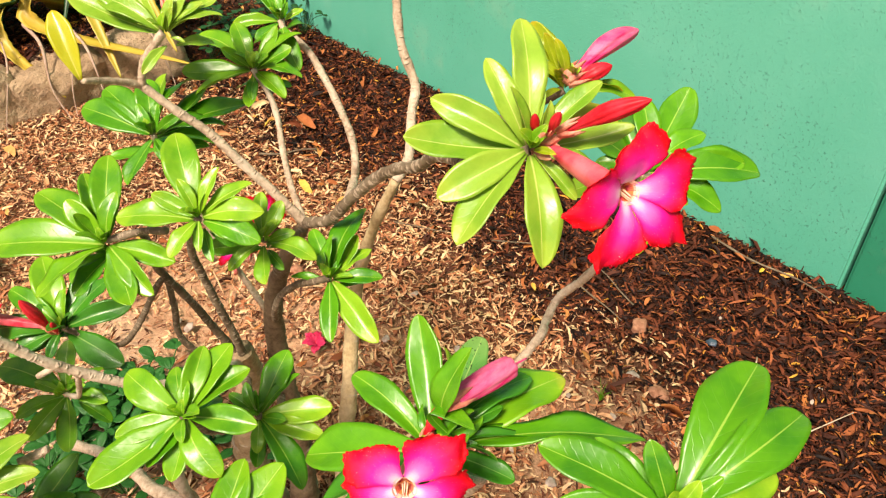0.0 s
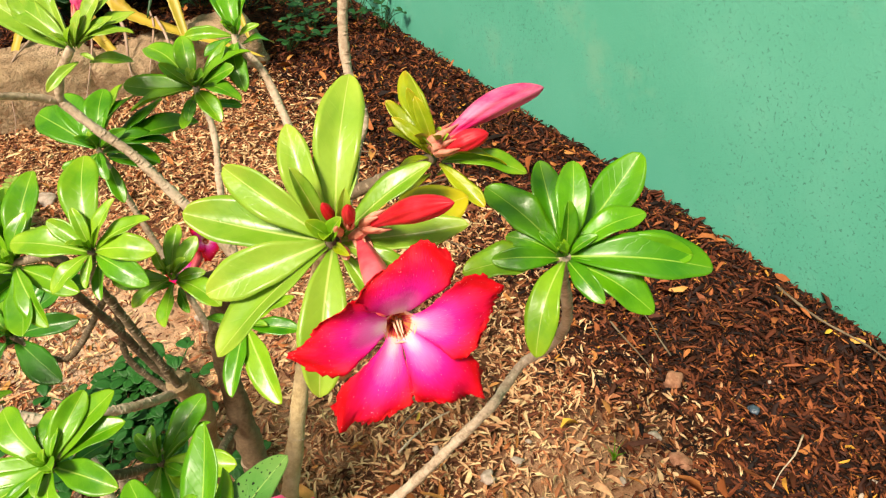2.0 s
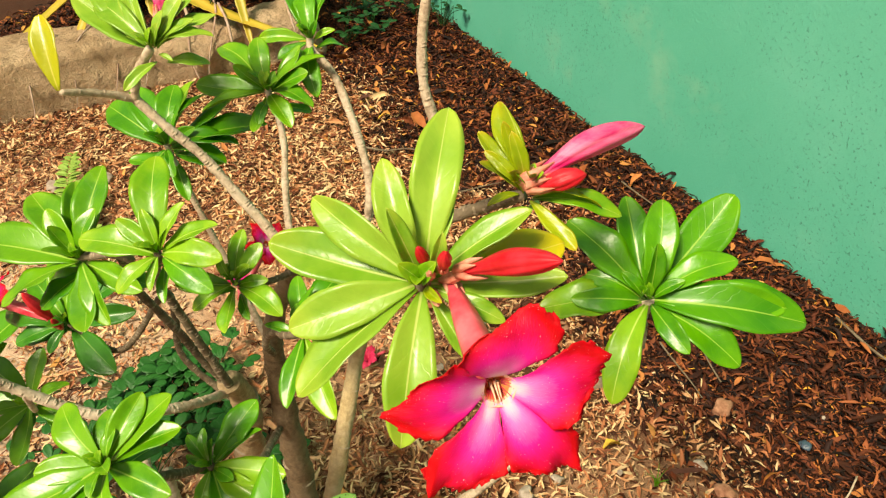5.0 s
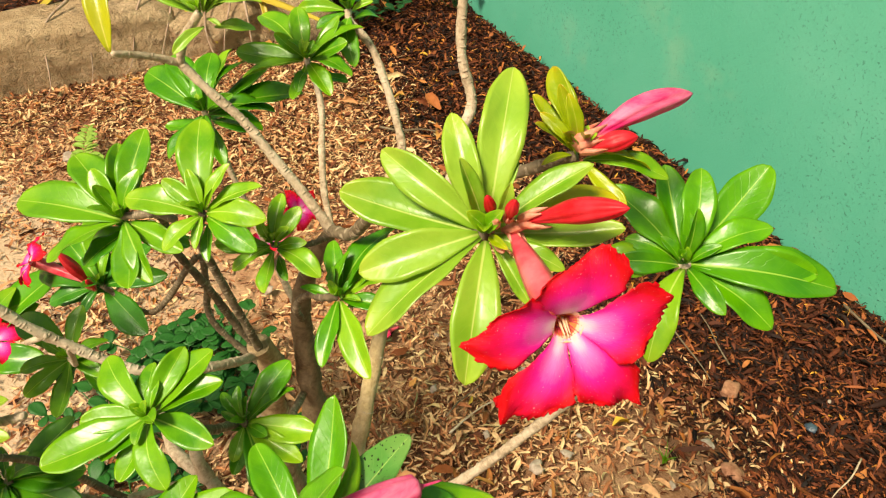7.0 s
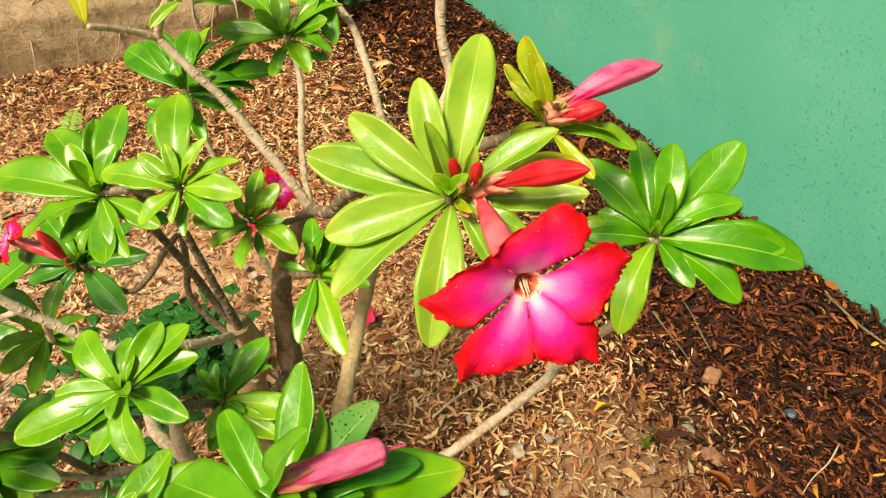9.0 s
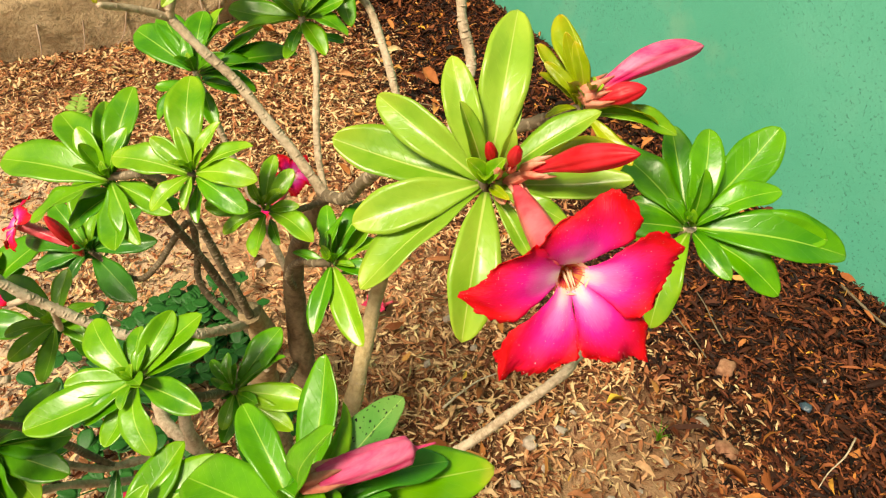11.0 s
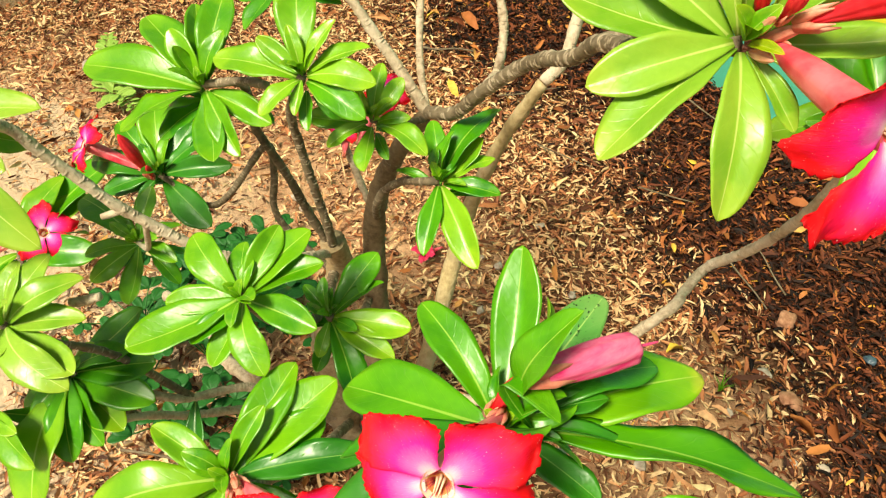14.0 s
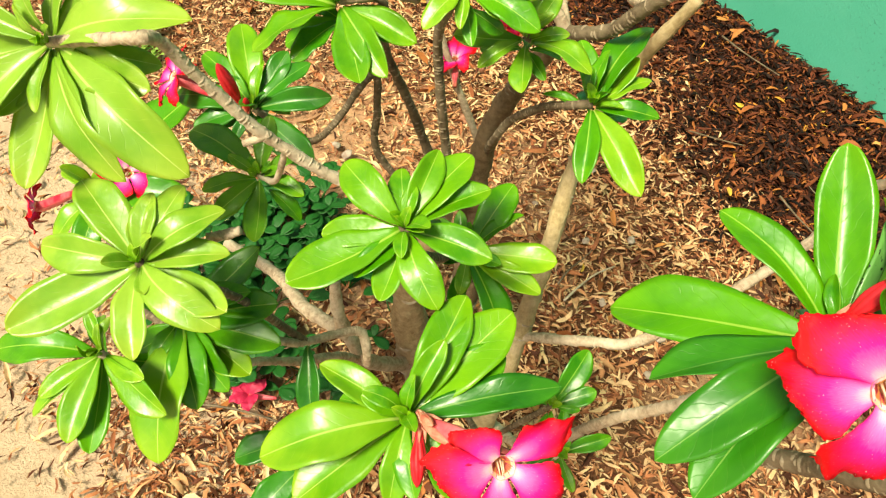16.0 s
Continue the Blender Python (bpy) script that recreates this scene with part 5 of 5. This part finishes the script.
# ---------------------------------------------------------------- low plants
def weed_clump(at, size, count, material, seed, label):
    """A low weed: thin stalks, each with three to five small rounded leaflets."""
    rnd = random.Random(seed)
    base = Vector((*at, ground_height(*at) - 0.004))
    plant = thing("weed", base, label, "weed", "low weeds")
    for _ in range(count):
        a, reach, high = rnd.uniform(0, 6.28), rnd.uniform(0.1, 1.0) * size, rnd.uniform(0.3, 1.0) * size * 0.7
        tip = base + Vector((math.cos(a) * reach, math.sin(a) * reach, high + 0.01))
        bm = bmesh.new()
        tube(bm, smooth_path([base, (base + tip) / 2 + Vector((0, 0, high * 0.25)), tip], 3), lambda s, t: 0.0012, 5)
        stalk = part("stalk", bm, material, plant)
        for k in range(rnd.choice((3, 3, 4, 5))):
            b = rnd.uniform(0, 6.28)
            d = Vector((math.cos(b), math.sin(b), rnd.uniform(-0.1, 0.4)))
            part("leaflet", SMALL[k % 2], material, stalk, "", frame_along(d, (0, 0, 1), tip, rnd.uniform(0.020, 0.042)))
    return plant


SMALL = [leaf_shape(60, 0.62, 0.06, 0.15, rows=7, cols=4), leaf_shape(61, 0.5, 0.04, 0.25, rows=7, cols=4)]
for n, (x, y, s, c) in enumerate(((-0.72, 0.89, 0.10, 12), (-0.62, 0.86, 0.11, 14), (-0.55, 0.93, 0.09, 9), (-0.72, 0.74, 0.11, 12), (-0.58, 0.72, 0.10, 10), (-0.46, 0.80, 0.09, 8), (-0.48, 0.62, 0.08, 6), (-0.66, 0.64, 0.10, 10), (-0.56, 0.58, 0.09, 9), (-0.36, 0.74, 0.08, 7), (-0.40, 0.52, 0.09, 8), (-0.65, 0.89, 0.085, 8), (-0.58, 0.88, 0.085, 8), (-0.64, 0.77, 0.085, 8), (-0.59, 0.82, 0.085, 8), (-0.53, 0.85, 0.085, 8), (-0.63, 0.95, 0.085, 8), (-0.57, 0.95, 0.085, 8), (-0.64, 0.90, 0.085, 8))):
    weed_clump((x, y), s, c, WEED, 70 + n, "low dark green weed with rounded leaflets on the soil")
for n, (x, y) in enumerate(((-0.75, 2.62), (-0.62, 2.78), (-0.90, 2.72), (-0.50, 2.70), (-1.05, 2.78), (-0.95, 2.55), (-1.12, 2.52), (-0.82, 2.50), (-1.45, 2.62), (-1.62, 2.30))):
    weed_clump((x, y), 0.20, 13, STRAP_GREEN, 90 + n, "dark leafy undergrowth beside the wall")

fern = thing("fern_seedling", (-1.19, 1.37, 0.0), "pale green feathery fern seedling lying over leaf litter", "fern")
for n, (tip, k) in enumerate((((-1.33, 1.60, 0.05), 11), ((-1.08, 1.32, 0.04), 7), ((-1.16, 1.44, 0.06), 7))):
    a, b = Vector((-1.19, 1.37, 0.012)), Vector(tip)
    line = smooth_path([a, (a + b) / 2 + Vector((0, 0, 0.03)), b], k)
    bm = bmesh.new()
    tube(bm, line, lambda s, t: 0.0016 * (1 - 0.6 * s), 5)
    frond = part("frond", bm, FERN, fern)
    d = (b - a).normalized()
    side = Vector((-d.y, d.x, 0))
    for i in range(2, len(line)):
        s = i / len(line)
        for sg in (-1, 1):
            part("leaflet", SMALL[1], FERN, frond, "", frame_along(side * sg + d * (0.5 + 0.35 * math.sin(i * 2.3 + sg)), (0.3 * math.sin(i * 1.7), 0.3 * math.cos(i * 2.9), 1), line[i], (0.050 + 0.010 * math.sin(i * 4.1 + sg)) * (1.05 - 0.75 * s)))

tuft = thing("grass_tuft", (0.293, 0.881, 0.0), "small fresh green grass tuft in the litter", "grass")
for n in range(8):
    a, h = 0.8 * n, 0.022 + 0.006 * (n % 3)
    bm = bmesh.new()
    tube(bm, smooth_path([(0.293, 0.881, 0.0), (0.293 + 0.006 * math.cos(a), 0.881 + 0.006 * math.sin(a), h), (0.293 + 0.020 * math.cos(a), 0.881 + 0.020 * math.sin(a), h * 1.5)], 4), lambda s, t: 0.0016 * (1 - 0.9 * s), 5)
    part("blade", bm, LEAF["green"], tuft)


# ---------------------------------------------------------------- loose things on the ground
def pebble(x, y, size, seed, material=STONE, label="pale rounded pebble lying on the leaf litter", category="pebble"):
    rnd = random.Random(seed)
    bm = bmesh.new()
    bmesh.ops.create_icosphere(bm, subdivisions=3, radius=1)
    off, flat, long_, turn = Vector((seed * 3.1, seed, 0)), rnd.uniform(0.45, 0.7), rnd.uniform(1.1, 1.6), rnd.uniform(0, 180)
    m = pose(x, y, ground_height(x, y) + 0.014, rnd.uniform(-20, 20), rnd.uniform(-20, 20), turn) @ Matrix.Diagonal((size * long_, size, size * flat, 1))
    for v in bm.verts:
        v.co = m @ (v.co * (0.72 + 0.28 * noise.noise(v.co * 1.4 + off) + 0.10 * noise.noise(v.co * 4 + off)))
    ob = new("pebble", finish(bm, "pebble"))
    ob.data.materials.append(material)
    return tagged(ob, label, category, "pebbles in the bed")


for n, (x, y, r) in enumerate(((0.366, 0.930, 0.012), (0.125, 0.854, 0.010), (0.075, 0.818, 0.013), (-0.569, 1.127, 0.015), (-0.60, 1.15, 0.012), (-0.14, 0.94, 0.008), (0.02, 1.02, 0.010),
                               (-0.07, 1.20, 0.009), (0.22, 0.74, 0.010), (0.17, 0.70, 0.012), (0.45, 0.77, 0.009), (-0.02, 0.86, 0.008), (-1.22, 1.56, 0.028), (-1.34, 1.50, 0.022), (-0.95, 1.28, 0.014), (-0.13, 1.06, 0.010),
                               (0.077, 0.809, 0.0112), (0.128, 0.848, 0.0072), (0.306, 0.830, 0.0080), (0.403, 0.767, 0.0072), (0.108, 0.771, 0.0064), (0.447, 0.805, 0.0064), (0.718, 0.880, 0.0056), (0.692, 0.849, 0.0056), (0.066, 0.732, 0.0088), (-0.062, 0.999, 0.0088), (0.143, 0.895, 0.0056), (0.231, 0.890, 0.0064), (-0.168, 1.075, 0.0064), (0.173, 0.784, 0.0048), (0.266, 0.766, 0.0056), (0.592, 1.082, 0.0048))):
    pebble(x, y, r, n + 1)


def stick(a, b, r, seed, label="thin dry twig lying on the litter"):
    rnd = random.Random(seed)
    a, b = Vector((*a, 0.026)), Vector((*b, 0.026))
    side = Vector((a.y - b.y, b.x - a.x, 0)).normalized()
    pts = [a.lerp(b, t) + side * rnd.uniform(-0.04, 0.04) * (b - a).length + Vector((0, 0, rnd.uniform(-0.003, 0.006))) for t in (0, 0.35, 0.7, 1)]
    bm = bmesh.new()
    tube(bm, resample(smooth_path(pts, 6), 0.012), lambda s, t: r * (1 - 0.5 * s) * (1 + 0.15 * math.sin(s * 40)), 7)
    ob = new("twig", finish(bm, "twig"))
    ob.data.materials.append(BARK_PALE if seed % 5 == 0 else BARK)
    return tagged(ob, label, "twig", "fallen twigs")


for n, (a, b, r) in enumerate((((-0.089, 0.848), (-0.010, 0.945), 0.004), ((0.66, 1.345), (0.84, 1.09), 0.005), ((-0.52, 1.80), (-0.35, 1.812), 0.006), ((0.30, 1.20), (0.37, 1.07), 0.0035), ((0.41, 1.12), (0.36, 1.25), 0.003),
                               ((0.50, 0.72), (0.75, 0.80), 0.003), ((-0.62, 0.52), (-0.42, 0.50), 0.004), ((-0.12, 1.45), (0.02, 1.40), 0.0035), ((0.12, 1.36), (0.24, 1.34), 0.0035), ((-0.10, 0.88), (-0.05, 0.97), 0.003), ((0.62, 0.95), (0.55, 0.84), 0.003), ((-0.25, 1.62), (-0.10, 1.70), 0.004), ((0.2, 1.75), (0.33, 1.62), 0.004))):
    stick(a, b, r * 0.6, 200 + n)


def fallen_flower(x, y, size, turn, seed, high=0.02):
    rnd = random.Random(seed)
    base = Vector((x, y, ground_height(x, y) + high))
    plant = thing("fallen_flower", base, "wilted crimson flower fallen on the leaf litter", "flower", "fallen flowers")
    d = Vector((math.cos(turn), math.sin(turn), 0.0))
    bm = bmesh.new()
    tube(bm, smooth_path([base, base + d * size * 0.5, base + d * size * 1.3], 5), lambda s, a: size * (0.22 - 0.14 * s), 9)
    part("corolla_tube", bm, TUBE, plant)
    for k in range(5):
        a = turn + math.pi + (k - 2) * 1.05
        v = Vector((math.cos(a), math.sin(a), rnd.uniform(0.1, 0.9)))
        part("petal", PETALS[k % 3], WILTED, plant, "", frame_along(v, (0.2, -0.2, 1), base + Vector((0, 0, 0.004)), size * rnd.uniform(0.7, 0.95)))


fallen_flower(-0.276, 1.048, 0.030, 0.8, 5)
fallen_flower(-0.530, 0.540, 0.032, 0.15, 6, 0.03)

for n, (x, y, r) in enumerate(((0.413, 1.069, 0.022), (0.408, 0.883, 0.020), (-0.35, 1.30, 0.018), (0.10, 1.22, 0.015))):
    pebble(x, y, r, 60 + n, CLOD, "crumbly reddish brown clod lying on the leaf litter", "clod")
pebble(0.551, 1.012, 0.014, 70, SHARD, "small slate blue shard lying on the leaf litter", "shard")
